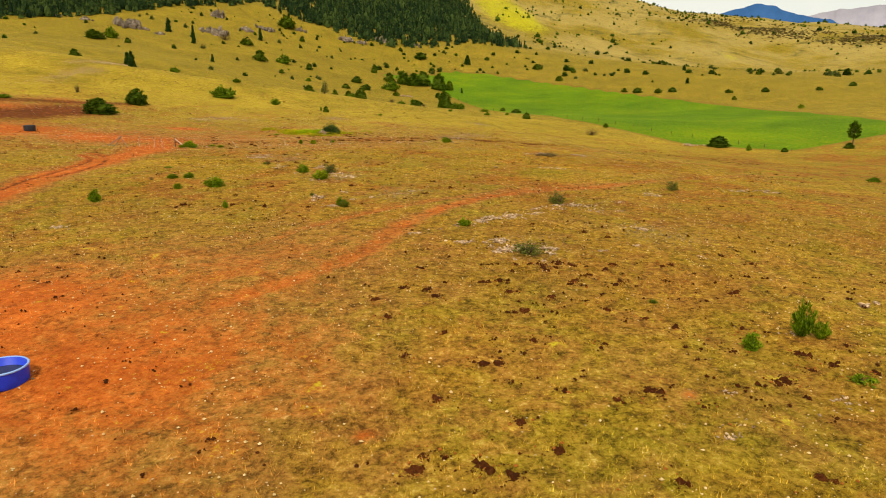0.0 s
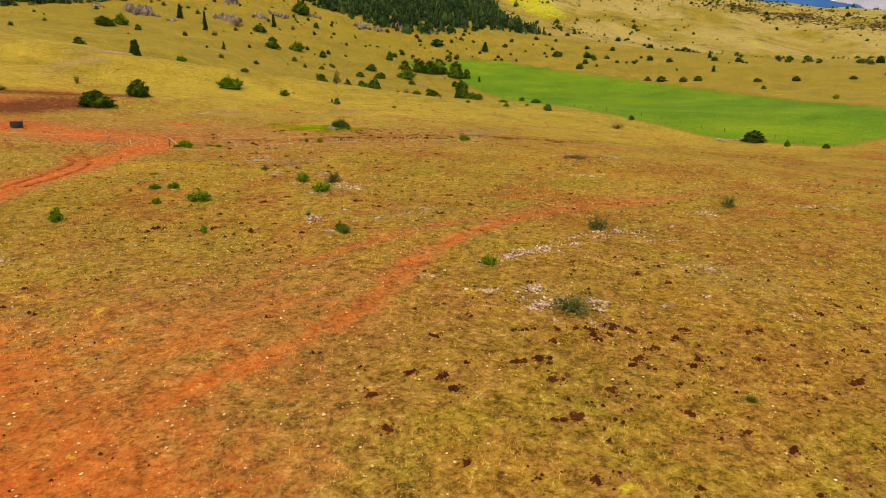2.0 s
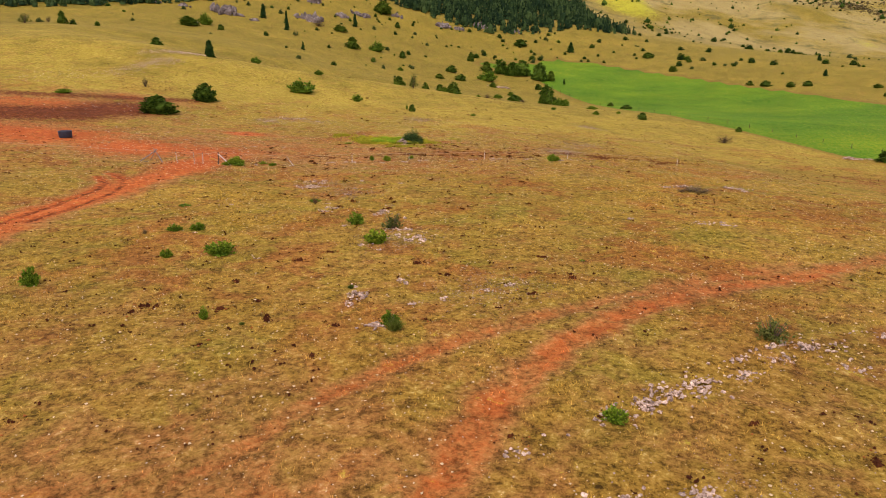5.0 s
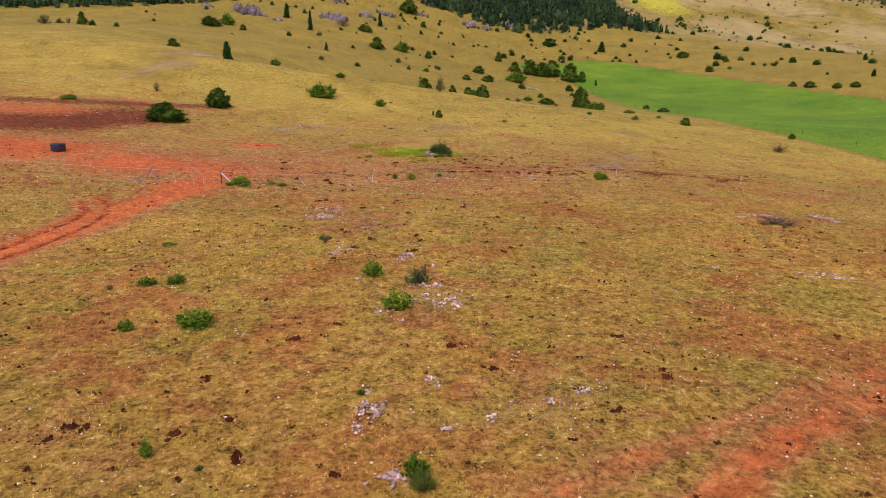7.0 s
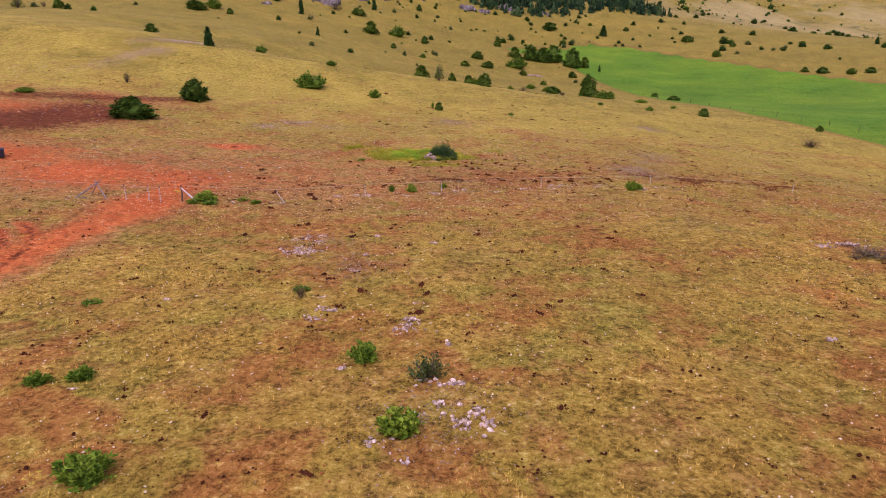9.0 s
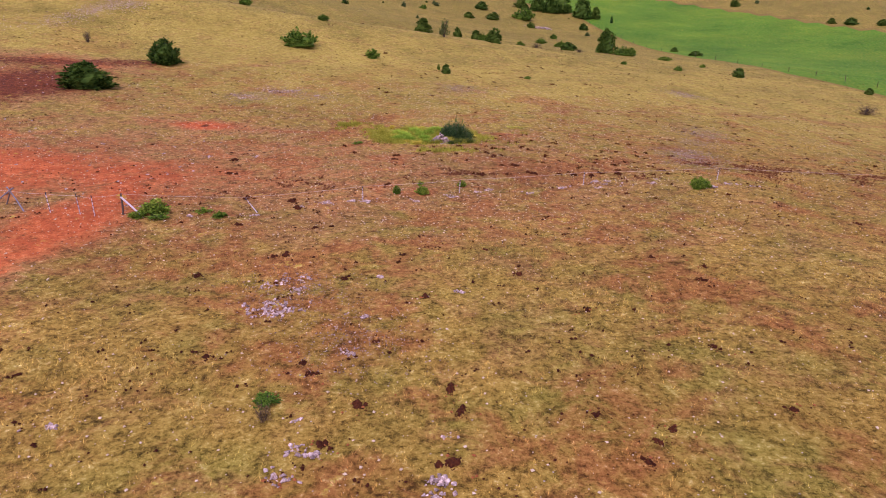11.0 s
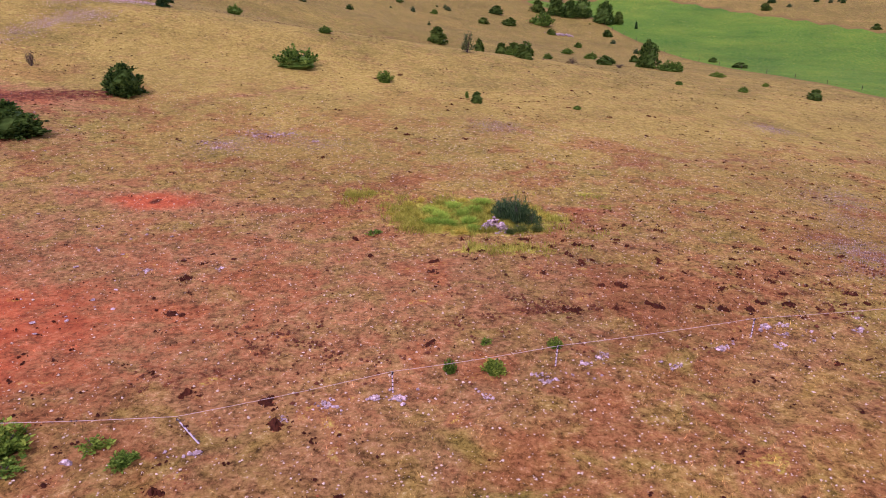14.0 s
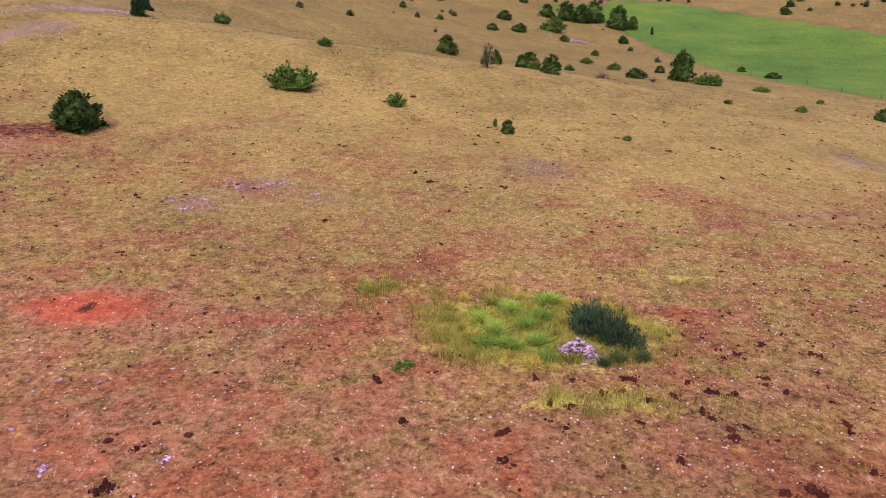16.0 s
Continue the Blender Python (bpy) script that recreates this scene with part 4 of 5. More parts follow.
stone_pile(-10.4, 49.8, 0.9, 0.8, 26, 0.27)
stone_pile(-6.6, 46.8, 0.8, 0.9, 14, 0.22)
stone_pile(-6.9, 40.7, 0.9, 0.3, 12, 0.26)
stone_pile(-3.4, 39.5, 0.5, 0.5, 26, 0.26, heap=0.12)
stone_pile(-14.8, 41.5, 0.5, 0.4, 10, 0.2)
stone_pile(-6.5, 49.3, 0.7, 0.4, 8, 0.26)
stone_pile(-7.5, 42.3, 0.4, 0.3, 5, 0.2)
stone_pile(-2.9, 41.5, 0.3, 0.2, 4, 0.2)
stone_pile(-6.4, 53.3, 0.3, 0.2, 2, 0.4)
stone_pile(-2.8, 51.6, 0.6, 0.3, 7, 0.26)
stone_pile(6.9, 71.1, 0.7, 0.4, 10, 0.36)
stone_pile(-4.1, 83.1, 0.95, 0.75, 90, 0.36, heap=0.75)
stone_pile(-2.2, 83.0, 0.9, 0.5, 12, 0.22)
stone_pile(-21.6, 74.7, 0.9, 0.5, 12, 0.26, 60)
stone_pile(-18.2, 75.7, 0.3, 0.3, 7, 0.26)
stone_pile(-18.7, 102.1, 0.6, 0.5, 7, 0.4)
stone_pile(-23.5, 103.5, 2.6, 1.6, 26, 0.34)
stone_pile(-26.0, 99.0, 2.0, 1.2, 18, 0.3)
stone_pile(26.5, 262.0, 3.4, 2.0, 40, 1.0, heap=0.8, label="large heap of purple-grey field stones on pasture")
stone_pile(75.5, 113.0, 2.2, 1.2, 30, 0.7, heap=0.5, label="heap of brown-grey field stones beside the meadow")
stone_pile(-17.8, 15.3, 1.0, 0.5, 16, 0.3, label="low heap of grey stones in short dry grass")
stone_pile(-3.7, 30.6, 0.6, 0.5, 8, 0.28)
stone_pile(-2.6, 31.9, 0.5, 0.4, 6, 0.24)
stone_pile(-1.9, 32.7, 0.6, 0.4, 9, 0.28)
stone_pile(-2.7, 29.7, 0.5, 0.3, 6, 0.24)
stone_pile(-2.7, 34.0, 0.5, 0.3, 6, 0.24)
stone_pile(-1.8, 37.3, 0.4, 0.3, 4, 0.26)
stone_pile(-5.1, 35.3, 0.4, 0.3, 5, 0.24)
stone_pile(-9.1, 27.9, 0.4, 0.3, 4, 0.22)
stone_pile(-14.2, 33.6, 0.3, 0.2, 2, 0.3)
stone_pile(-17.8, 61.2, 0.3, 0.2, 2, 0.45)
stone_pile(-14.6, 61.6, 0.8, 0.4, 8, 0.28)
for n in range(13):
    along = n / 12
    stone_pile(-12.0 + 24 * along + 0.7 * math.sin(n * 5), 63.7 + 8.2 * along + 0.5 * math.sin(n * 3.3), 1.1 if n % 3 else 0.5, 0.6, (7, 12, 17, 9)[n % 4], 0.19 + 0.05 * (n % 3), 18, label="pale stones strewn along the tape fence")


CRAG_MESHES = [mesh_of("crag", *hull(stone_rng, 26, stone_rng.uniform(0.6, 0.9)), CRAG) for _ in range(8)]


def outcrop(x, y, wide, tall):
    """A crag of sharp-edged blocks grown into one another."""
    rng = np.random.default_rng(int(abs(x) * 7 + y))
    ob = thing("rock_outcrop", x, y, "weathered grey rock outcrop on the grassy slope", "rock", "rock outcrops", 0.2)
    for n in range(16):
        block = part("block", CRAG_MESHES[int(rng.integers(8))], ob)
        px, py = rng.normal(0, 0.26) * wide, rng.normal(0, 0.18) * wide
        size = Matrix.Diagonal((wide * rng.uniform(0.2, 0.5), wide * rng.uniform(0.18, 0.4), tall * rng.uniform(0.6, 1.3), 1))
        block.matrix_basis = pose(px, py, height(x + px, y + py) - height(x, y) + tall * 0.1, rng.uniform(-25, 25), rng.uniform(-25, 25), rng.uniform(0, 360)) @ size


outcrop(-97.0, 317.0, 13.0, 8.0)
outcrop(-91.0, 314.0, 6.0, 3.5)
outcrop(-115.0, 318.0, 5.0, 3.0)
outcrop(-128.0, 318.0, 4.0, 2.0)
outcrop(-59.0, 340.0, 11.0, 7.0)
outcrop(-66.0, 341.0, 6.0, 4.0)
outcrop(-50.0, 366.0, 7.0, 4.0)
outcrop(-67.0, 384.0, 8.0, 8.0)
outcrop(-41.0, 380.0, 8.0, 4.5)
outcrop(-22.0, 398.0, 6.0, 4.0)
outcrop(5.0, 401.0, 9.0, 6.0)
outcrop(14.0, 404.0, 6.0, 4.0)
outcrop(28.0, 421.0, 10.0, 5.0)
outcrop(48.0, 424.0, 7.0, 4.0)
outcrop(-82.0, 310.0, 5.0, 2.5)

# ---- small stones, dung and grass that nobody could count ----
def scatter_rocks(name, rng, x, y, size, mat, label, flat=0.6):
    """Many small hulls in one sheet."""
    pieces = []
    for n, (v, f) in enumerate(STONE_SHAPES):
        mine = np.arange(len(x)) % len(STONE_SHAPES) == n
        px, py, sz = x[mine], y[mine], size[mine]
        a = rng.uniform(0, 6.28, len(px))
        c, s = np.cos(a)[:, None], np.sin(a)[:, None]
        vx = (v[:, 0] * c - v[:, 1] * s) * sz[:, None] + px[:, None]
        vy = (v[:, 0] * s + v[:, 1] * c) * sz[:, None] + py[:, None]
        vz = v[:, 2] * flat * sz[:, None] + (ground(px, py) + 0.1 * sz)[:, None]
        pieces.append((np.stack([vx, vy, vz], -1).reshape(-1, 3), (f[None] + np.arange(len(px))[:, None, None] * len(v)).reshape(-1, 3)))
    return tagged(new(name, mesh_of(name, *joined(pieces), mat)), label, "stones", kind="stuff")


def scatter_chips(name, rng, x, y, size, mat, label, category):
    """Many tiny eight-sided chips in one sheet."""
    v = np.array([(0.5, 0, 0), (0, 0.5, 0), (-0.5, 0, 0), (0, -0.5, 0), (0, 0, 0.4), (0, 0, -0.3)])
    f = np.array([(0, 1, 4), (1, 2, 4), (2, 3, 4), (3, 0, 4), (1, 0, 5), (2, 1, 5), (3, 2, 5), (0, 3, 5)])
    n = len(x)
    shape = v[None] * rng.uniform(0.6, 1.4, (n, 6, 3)) * size[:, None, None]
    a = rng.uniform(0, 6.28, n)
    c, s = np.cos(a)[:, None], np.sin(a)[:, None]
    verts = np.stack([shape[..., 0] * c - shape[..., 1] * s + x[:, None], shape[..., 0] * s + shape[..., 1] * c + y[:, None], shape[..., 2] + (ground(x, y) + 0.25 * size)[:, None]], -1)
    faces = (f[None] + np.arange(n)[:, None, None] * 6).reshape(-1, 3)
    return tagged(new(name, mesh_of(name, verts.reshape(-1, 3), faces, mat)), label, category, kind="stuff")


rng = np.random.default_rng(11)
n = 60000
px, py = rng.uniform(-40, 44, n), rng.uniform(-14, 118, n)
keep = lattice(px, py, 6, 8) + 0.7 * lattice(px, py, 2.1, 9) + rng.uniform(-1.1, 1.1, n) > 0.2
qx, qy = rng.normal(-4, 16, 12000), rng.uniform(58, 112, 12000)
px, py = np.concatenate([px[keep], qx]), np.concatenate([py[keep], qy])
scatter_chips("pebbles", rng, px, py, 0.035 + 0.085 * rng.uniform(0, 1, len(px)) ** 4, CHIPS, "small pale pebbles strewn over the dry pasture", "pebbles")
n = 50000
px, py = rng.uniform(-40, 44, n), rng.uniform(-14, 118, n)
keep = lattice(px, py, 3.5, 18) + 0.9 * lattice(px, py, 0.9, 19) + rng.uniform(-0.5, 0.5, n) > 0.55
px, py = px[keep], py[keep]
scatter_chips("dung_flecks", rng, px, py, 0.03 + 0.09 * rng.uniform(0, 1, len(px)) ** 3, DUNG, "dark brown flecks of dung and soil in the grass", "dung")
def along_line(rng, points, n, spread):
    t = rng.uniform(0, len(points) - 1, n)
    k = np.minimum(t.astype(int), len(points) - 2)
    p = np.array(points, float)
    at = p[k] + (p[k + 1] - p[k]) * (t - k)[:, None]
    return at[:, 0] + rng.normal(0, spread, n), at[:, 1] + rng.normal(0, spread * 1.4, n)


px, py = along_line(rng, [(-61, 124), (-59.6, 132), (-58.5, 135.5), (-56.7, 139), (-54, 140)], 5000, 1.1)
qx, qy = along_line(rng, [(-62, 141), (-58, 146.7), (-55, 149), (-51.5, 151.3)], 3500, 0.8)
rx, ry = along_line(rng, [(-72, 112), (-66, 120), (-60, 128)], 900, 2.2)
px, py = np.concatenate([px, qx, rx]), np.concatenate([py, qy, ry])
scatter_chips("slope_stones", rng, px, py, 0.03 + 0.12 * rng.uniform(0, 1, len(px)) ** 4, STONE, "pale limestone rubble in streaks on the slope", "stones")
spots = np.array([(-25.3, 99), (-22.7, 103.2), (-18.4, 101.5), (-2.3, 111.5), (29.8, 122.8), (21.6, 92.8), (-9.5, 51.5), (-6.6, 47), (2.8, 22.9), (16.3, 9), (-2, 32), (8, 6.3), (-25.3, 99), (-22.7, 103.2), (-2.3, 111.5), (29.8, 122.8), (17, 81.8), (16.4, 78.2), (23.6, 95.5), (17, 81.8), (20, 88)])
pick = rng.integers(0, len(spots), 22000)
px, py = spots[pick, 0] + rng.normal(0, 1.5, 22000), spots[pick, 1] + rng.normal(0, 1.5, 22000)
scatter_chips("rubble", rng, px, py, 0.022 + 0.06 * rng.uniform(0, 1, 22000) ** 3, STONE, "thin scatter of pale limestone rubble in grass", "stones")
n = 70
px, py = -50 + rng.normal(0, 1, n) * 7, 97 + rng.normal(0, 1, n) * 3.5
px, py = np.concatenate([px, rng.uniform(-42, -20, 150)]), np.concatenate([py, rng.uniform(60, 82, 150)])
n = len(px)
scatter_rocks("yard_stones", rng, px, py, rng.uniform(0.08, 0.32, n), STONE, "pale stones lying on dark trampled earth", 0.6)

def mound(rng, count=17):
    """A crumbly flat heap of several lobes about one metre across, ragged at its edge where it sinks into the turf."""
    u = np.linspace(-0.8, 0.8, count)
    gx, gy = np.meshgrid(u, u)
    gx, gy = gx + rng.normal(0, 0.022, gx.shape), gy + rng.normal(0, 0.022, gx.shape)
    z = np.full(gx.shape, -0.12)
    for k in range(int(rng.integers(4, 7))):
        cx, cy, r = (0, 0, 0.26) if k == 0 else (*rng.normal(0, 0.34, 2), rng.uniform(0.1, 0.2))
        z = z + rng.uniform(0.16, 0.3) * np.exp(-((gx - cx) ** 2 + (gy - cy) ** 2) / (r * r))
    z = z + rng.normal(0, 0.075, gx.shape) - 0.6 * np.clip(np.hypot(gx, gy) - 0.62, 0, 1)
    a = (np.arange(count - 1)[:, None] * count + np.arange(count - 1)[None]).ravel()
    return np.stack([gx, gy, z], -1).reshape(-1, 3), np.stack([a, a + 1, a + count + 1, a + count], -1)


CLODS = [mesh_of("dung", *mound(rng), DUNG) for _ in range(8)]
DROPPED = [0]
PATS = []


def dung(x, y, wide):
    DROPPED[0] += 1
    k = DROPPED[0]
    wide *= 0.88
    PATS.append((x, y))
    ob = new("dung_pat", CLODS[k % 8])
    ob.matrix_world = pose(x, y, height(x, y) + 0.01, 0, 0, k * 77.7 % 360) @ Matrix.Diagonal((wide * 1.15, wide, wide * 0.95, 1))
    tagged(ob, "flat crumbly dark brown dung pat on grass", "dung", "dung heaps on the pasture")


NEAR = [(6.4, -9), (7.6, -8.7), (3.8, -11.1), (1.8, -11.5), (2.5, -12), (6.3, -12.8), (0.1, -11.3), (3.5, -6.2), (5.5, -2.1), (8.8, 3.9), (10.4, 0.8), (15, -0.9), (7, -0.7), (10.7, -4), (12.1, -8.4), (9.7, -13.2)]
TRACKSIDE = [(6.6, 3.8), (7.9, 3.7), (7.9, 3.2), (9.4, 3.5), (6.2, 2.9), (8.5, 3.2), (11.4, 3.3), (10.7, 2.8), (5.4, 1.7), (8.7, 1.3), (10.7, 1.1), (4.6, 1.4), (13.1, 8.3), (9.6, 11.2), (12.1, 9.5)]
MIDDLE = [(-7.3, 21.3), (-8.6, 20.5), (-9, 23.9), (-6.8, 27.5), (-11.5, 20.7), (-12.2, 20.1), (-6.5, 19.4), (-3.6, 18.7), (-0.5, 27), (0.9, 25), (4.7, 22.1), (7.1, 24.6), (6.1, 28.1), (15.3, 29.1), (-11.9, 20.8), (7.1, 25.2)]
BEYOND = [(-11.5, 45.8), (-7.9, 53.1), (-4.1, 51.1), (-5.8, 42.9), (-2.7, 42.7), (1.3, 42.7), (-3, 43.9), (2.8, 41.3), (-3, 40.4), (-6.5, 41.2), (-7.6, 44.8), (-14.6, 53.2), (8.1, 53.3), (-1.3, 56.9), (-14.8, 60.1), (-10.6, 59.9), (-11.1, 55.9), (-11.6, 55.6), (2.4, 49.9), (0, 53.7)]
FENCED = [(-7.4, 69), (-12.8, 64.5), (-15.7, 64.9), (-12.2, 63.5), (-18.6, 70.9), (-19.4, 74.5), (-1.2, 72.4), (1.7, 75.3), (2.8, 73.1), (5.7, 73), (12.9, 75.1), (9.3, 73.8), (7, 73)]
AFTER = [(-19.3, 76.4), (-19.5, 74.5), (-11, 78.2), (-7.6, 77.8), (-0.3, 81), (3.2, 80.5), (4.4, 78.6), (1.7, 75.2), (2.6, 83.3), (5.8, 83.5), (-2.2, 79.8), (-12.2, 81)]
for spots, wide in ((NEAR, 0.5), (TRACKSIDE, 0.45), (MIDDLE, 0.5), (BEYOND, 0.48), (FENCED, 0.7), (AFTER, 0.5)):
    for k, (x, y) in enumerate(spots):
        dung(x, y, wide * (0.75 + 0.5 * (k * 0.618 % 1)))
for k in range(44):
    dung(rng.normal(9, 5.5), rng.normal(78.5, 4.2), rng.uniform(0.22, 0.5))
for k in range(16):
    dung(rng.normal(-3.5, 2.2), rng.normal(79.6, 1.1), rng.uniform(0.3, 0.6))
for k in range(36):
    dung(rng.uniform(-1, 17), rng.uniform(-13.5, 4), rng.uniform(0.22, 0.5))
for k in range(150):
    x, y = rng.uniform(-20, 40), rng.uniform(-14, 135)
    if soil_cover(np.array([x]), np.array([y]))[0] < 0.3:
        dung(x, y, rng.uniform(0.2, 0.42) * (1 if y < 60 else 1.3))
near = np.repeat(np.array(PATS), 16, 0)
px, py = near[:, 0] + rng.normal(0, 0.3, len(near)), near[:, 1] + rng.normal(0, 0.26, len(near))
scatter_chips("dung_litter", rng, px, py, 0.02 + 0.07 * rng.uniform(0, 1, len(px)) ** 2, DUNG, "dark crumbs strewn round the dung pats", "dung")
px, py = near[::2, 0] + rng.normal(0, 0.45, len(near[::2])), near[::2, 1] + rng.normal(0, 0.4, len(near[::2]))
scatter_chips("rusty_clods", rng, px, py, 0.03 + 0.1 * rng.uniform(0, 1, len(px)) ** 2, RUST, "rust-red clods of trodden earth in the grass", "soil")
n = 7000
px, py = rng.uniform(-60, 70, n), rng.uniform(-14, 165, n)
keep = lattice(px, py, 7, 21) + 0.6 * lattice(px, py, 2.4, 22) > 0.12
px, py = px[keep].repeat(4), py[keep].repeat(4)
px, py = px + rng.normal(0, 0.09, len(px)), py + rng.normal(0, 0.07, len(px))
scatter_chips("dung_crumbs", rng, px, py, 0.04 + 0.13 * rng.uniform(0, 1, len(px)) ** 2, DUNG, "dark crumbs of old dung over the pasture", "dung")
n = 13000
along = rng.uniform(0, 1, n) ** 0.9
px, py = -17 + 50 * along + rng.normal(0, 1, n), 66.3 + 12.5 * along ** 0.7 + rng.normal(0, 1, n) * 1.6
keep = lattice(px, py, 2.6, 24) + 0.9 * lattice(px, py, 0.7, 25) + rng.uniform(-0.4, 0.4, n) > 0.5
scatter_chips("churned_mud", rng, px[keep], py[keep], 0.04 + 0.16 * rng.uniform(0, 1, int(keep.sum())) ** 2, MUD, "dark clods of trampled mud along the fence", "mud")
n = 4800
px, py = rng.uniform(-66, 76, n), rng.uniform(76, 176, n)
keep = lattice(px, py, 11, 26) + 0.9 * lattice(px, py, 2.6, 27) > 0.12
scatter_rocks("tussock_clods", rng, px[keep], py[keep], 0.12 + 0.32 * rng.uniform(0, 1, int(keep.sum())) ** 2, DUNG, "dark clods and droppings dotted over the slope", 0.4)


def build_grass():
    """Short dry tufts over the pasture that the camera crosses."""
    rng = np.random.default_rng(3)
    n = 420000
    x, y = rng.uniform(-36, 44, n), -14 + 134 * rng.uniform(0, 1, n) ** 1.12
    keep = rng.uniform(0, 1, n) > 0.85 * np.clip(soil_cover(x, y) * 1.4, 0, 1)
    keep &= lattice(x, y, 1.3, 31) + 0.8 * lattice(x, y, 4.5, 32) + rng.uniform(-1, 1, n) > -0.15
    keep &= (rng.uniform(0, 1, n) > (y - 62) / 62) & (rng.uniform(0, 1, n) > (np.abs(x - 4) - 27) / 13)
    x, y = x[keep], y[keep]
    n, blades = len(x), 3
    z = ground(x, y)
    tall = rng.uniform(0.04, 0.12, n) * (1 + 0.5 * lattice(x, y, 3, 33))
    a = rng.uniform(0, 6.28, (n, blades))
    r = rng.uniform(0.0, 0.05, (n, blades))
    bx, by = x[:, None] + np.cos(a) * r, y[:, None] + np.sin(a) * r
    lean = rng.uniform(0.5, 1.5, (n, blades)) * tall[:, None]
    w = rng.uniform(0.006, 0.015, (n, blades))
    base = np.broadcast_to(z[:, None] - 0.01, bx.shape)
    one = np.stack([bx - np.sin(a) * w, by + np.cos(a) * w, base], -1)
    two = np.stack([bx + np.sin(a) * w, by - np.cos(a) * w, base], -1)
    tip = np.stack([bx + np.cos(a) * lean, by + np.sin(a) * lean, base + tall[:, None]], -1)
    verts = np.stack([one, two, tip], 2).reshape(-1, 3)
    me = mesh_of("grass", verts, np.arange(len(verts)).reshape(-1, 3), BLADES)
    paint_cover(me, verts[:, 0], verts[:, 1])
    tagged(new("grass", me), "short dry ochre grass tufts over the pasture", "grass", kind="stuff")


build_grass()


def build_rank_grass():
    """A soft carpet of taller yellow-green grass round the stones and the coarse clump."""
    rng = np.random.default_rng(5)
    n = 70000
    x, y = rng.uniform(-14, 4, n), rng.uniform(77.5, 91, n)
    keep = cover_of(x, y)[:, 2] + 0.3 * lattice(x, y, 1.4, 61) + 0.2 * lattice(x, y, 0.5, 62) + rng.uniform(-0.2, 0.2, n) > 0.42
    x, y = x[keep], y[keep]
    n = len(x)
    a, tall = rng.uniform(0, 6.28, n), rng.uniform(0.12, 0.38, n) * (1 + 0.5 * lattice(x, y, 1.1, 63))
    lean, w, z = rng.uniform(0.2, 0.9, n) * tall, rng.uniform(0.008, 0.02, n), ground(x, y) - 0.01
    one = np.stack([x - np.sin(a) * w, y + np.cos(a) * w, z], -1)
    two = np.stack([x + np.sin(a) * w, y - np.cos(a) * w, z], -1)
    tip = np.stack([x + np.cos(a) * lean, y + np.sin(a) * lean, z + tall], -1)
    verts = np.stack([one, two, tip], 1).reshape(-1, 3)
    tagged(new("rank_grass", mesh_of("rank_grass", verts, np.arange(len(verts)).reshape(-1, 3), LEAF["rank"])), "patch of taller yellow-green grass on damp ground", "grass", kind="stuff")


build_rank_grass()

# ---- far bushes and woods ----
FOREST = [(-230, 245), (-158, 276), (-140, 295), (-123, 318), (-108, 345), (-92, 388), (-48, 436), (-14, 418), (34, 407), (66, 426), (104, 443), (136, 458), (114, 512), (122, 572), (126, 645), (112, 730), (-320, 730), (-400, 330)]


def merged_plants(name, unit, x, y, wide, tall, mat, label, category):
    """Many copies of unit plants, joined into one sheet of foliage."""
    pieces = []
    for k, (v, f) in enumerate(unit):
        mine = np.arange(len(x)) % len(unit) == k
        px, py, w, t = x[mine], y[mine], wide[mine], tall[mine]
        a = np.arange(len(px)) * 2.4
        c, s = np.cos(a)[:, None], np.sin(a)[:, None]
        vx = (v[:, 0] * c - v[:, 1] * s) * w[:, None] + px[:, None]
        vy = (v[:, 0] * s + v[:, 1] * c) * w[:, None] + py[:, None]
        vz = v[:, 2] * t[:, None] + ground(px, py)[:, None] - 0.1
        pieces.append((np.stack([vx, vy, vz], -1).reshape(-1, 3), (f[None] + np.arange(len(px))[:, None, None] * len(v)).reshape(-1, 3)))
    return tagged(new(name, mesh_of(name, *joined(pieces), mat)), label, category, kind="stuff")


def far_conifer(rng):
    """A conifer of ragged skirts, one above the other, with boughs that stand out."""
    pieces, sides = [], 7
    for k in range(4):
        low, high, wide = 0.04 + 0.2 * k, 0.42 + 0.2 * k, 0.36 - 0.075 * k
        ring = [(wide * rng.uniform(0.65, 1.15) * math.cos(6.283 * j / sides + k), wide * rng.uniform(0.65, 1.15) * math.sin(6.283 * j / sides + k), low + rng.uniform(-0.05, 0.05)) for j in range(sides)]
        pieces.append((np.array(ring + [(rng.normal(0, 0.015), rng.normal(0, 0.015), high)]), np.array([(j, (j + 1) % sides, sides) for j in range(sides)])))
    angle, up = rng.uniform(0, 6.28, 16), rng.uniform(0.08, 0.85, 16)
    reach = 0.26 * (1 - up)
    centres = np.stack([np.cos(angle) * reach, np.sin(angle) * reach, up], -1)
    pieces.append(leaf_cloud(rng, centres, np.stack([np.cos(angle), np.sin(angle), 0 * up], -1), 0.2, 0.05, 0.1, 0.25))
    return joined(pieces)


def far_broadleaf(rng):
    return joined([core(rng, 0.4, 0.8, 0.05, 7, 4), clump_cloud(rng, 9, 2, 0.42, 0.1, 0.95, 0.06, 0.24, 0.1)])


def far_bush(rng):
    return joined([core(rng, 0.4, 0.75, -0.05, 6, 3), clump_cloud(rng, 9, 2, 0.42, 0.0, 0.85, 0.06, 0.22, 0.09)])


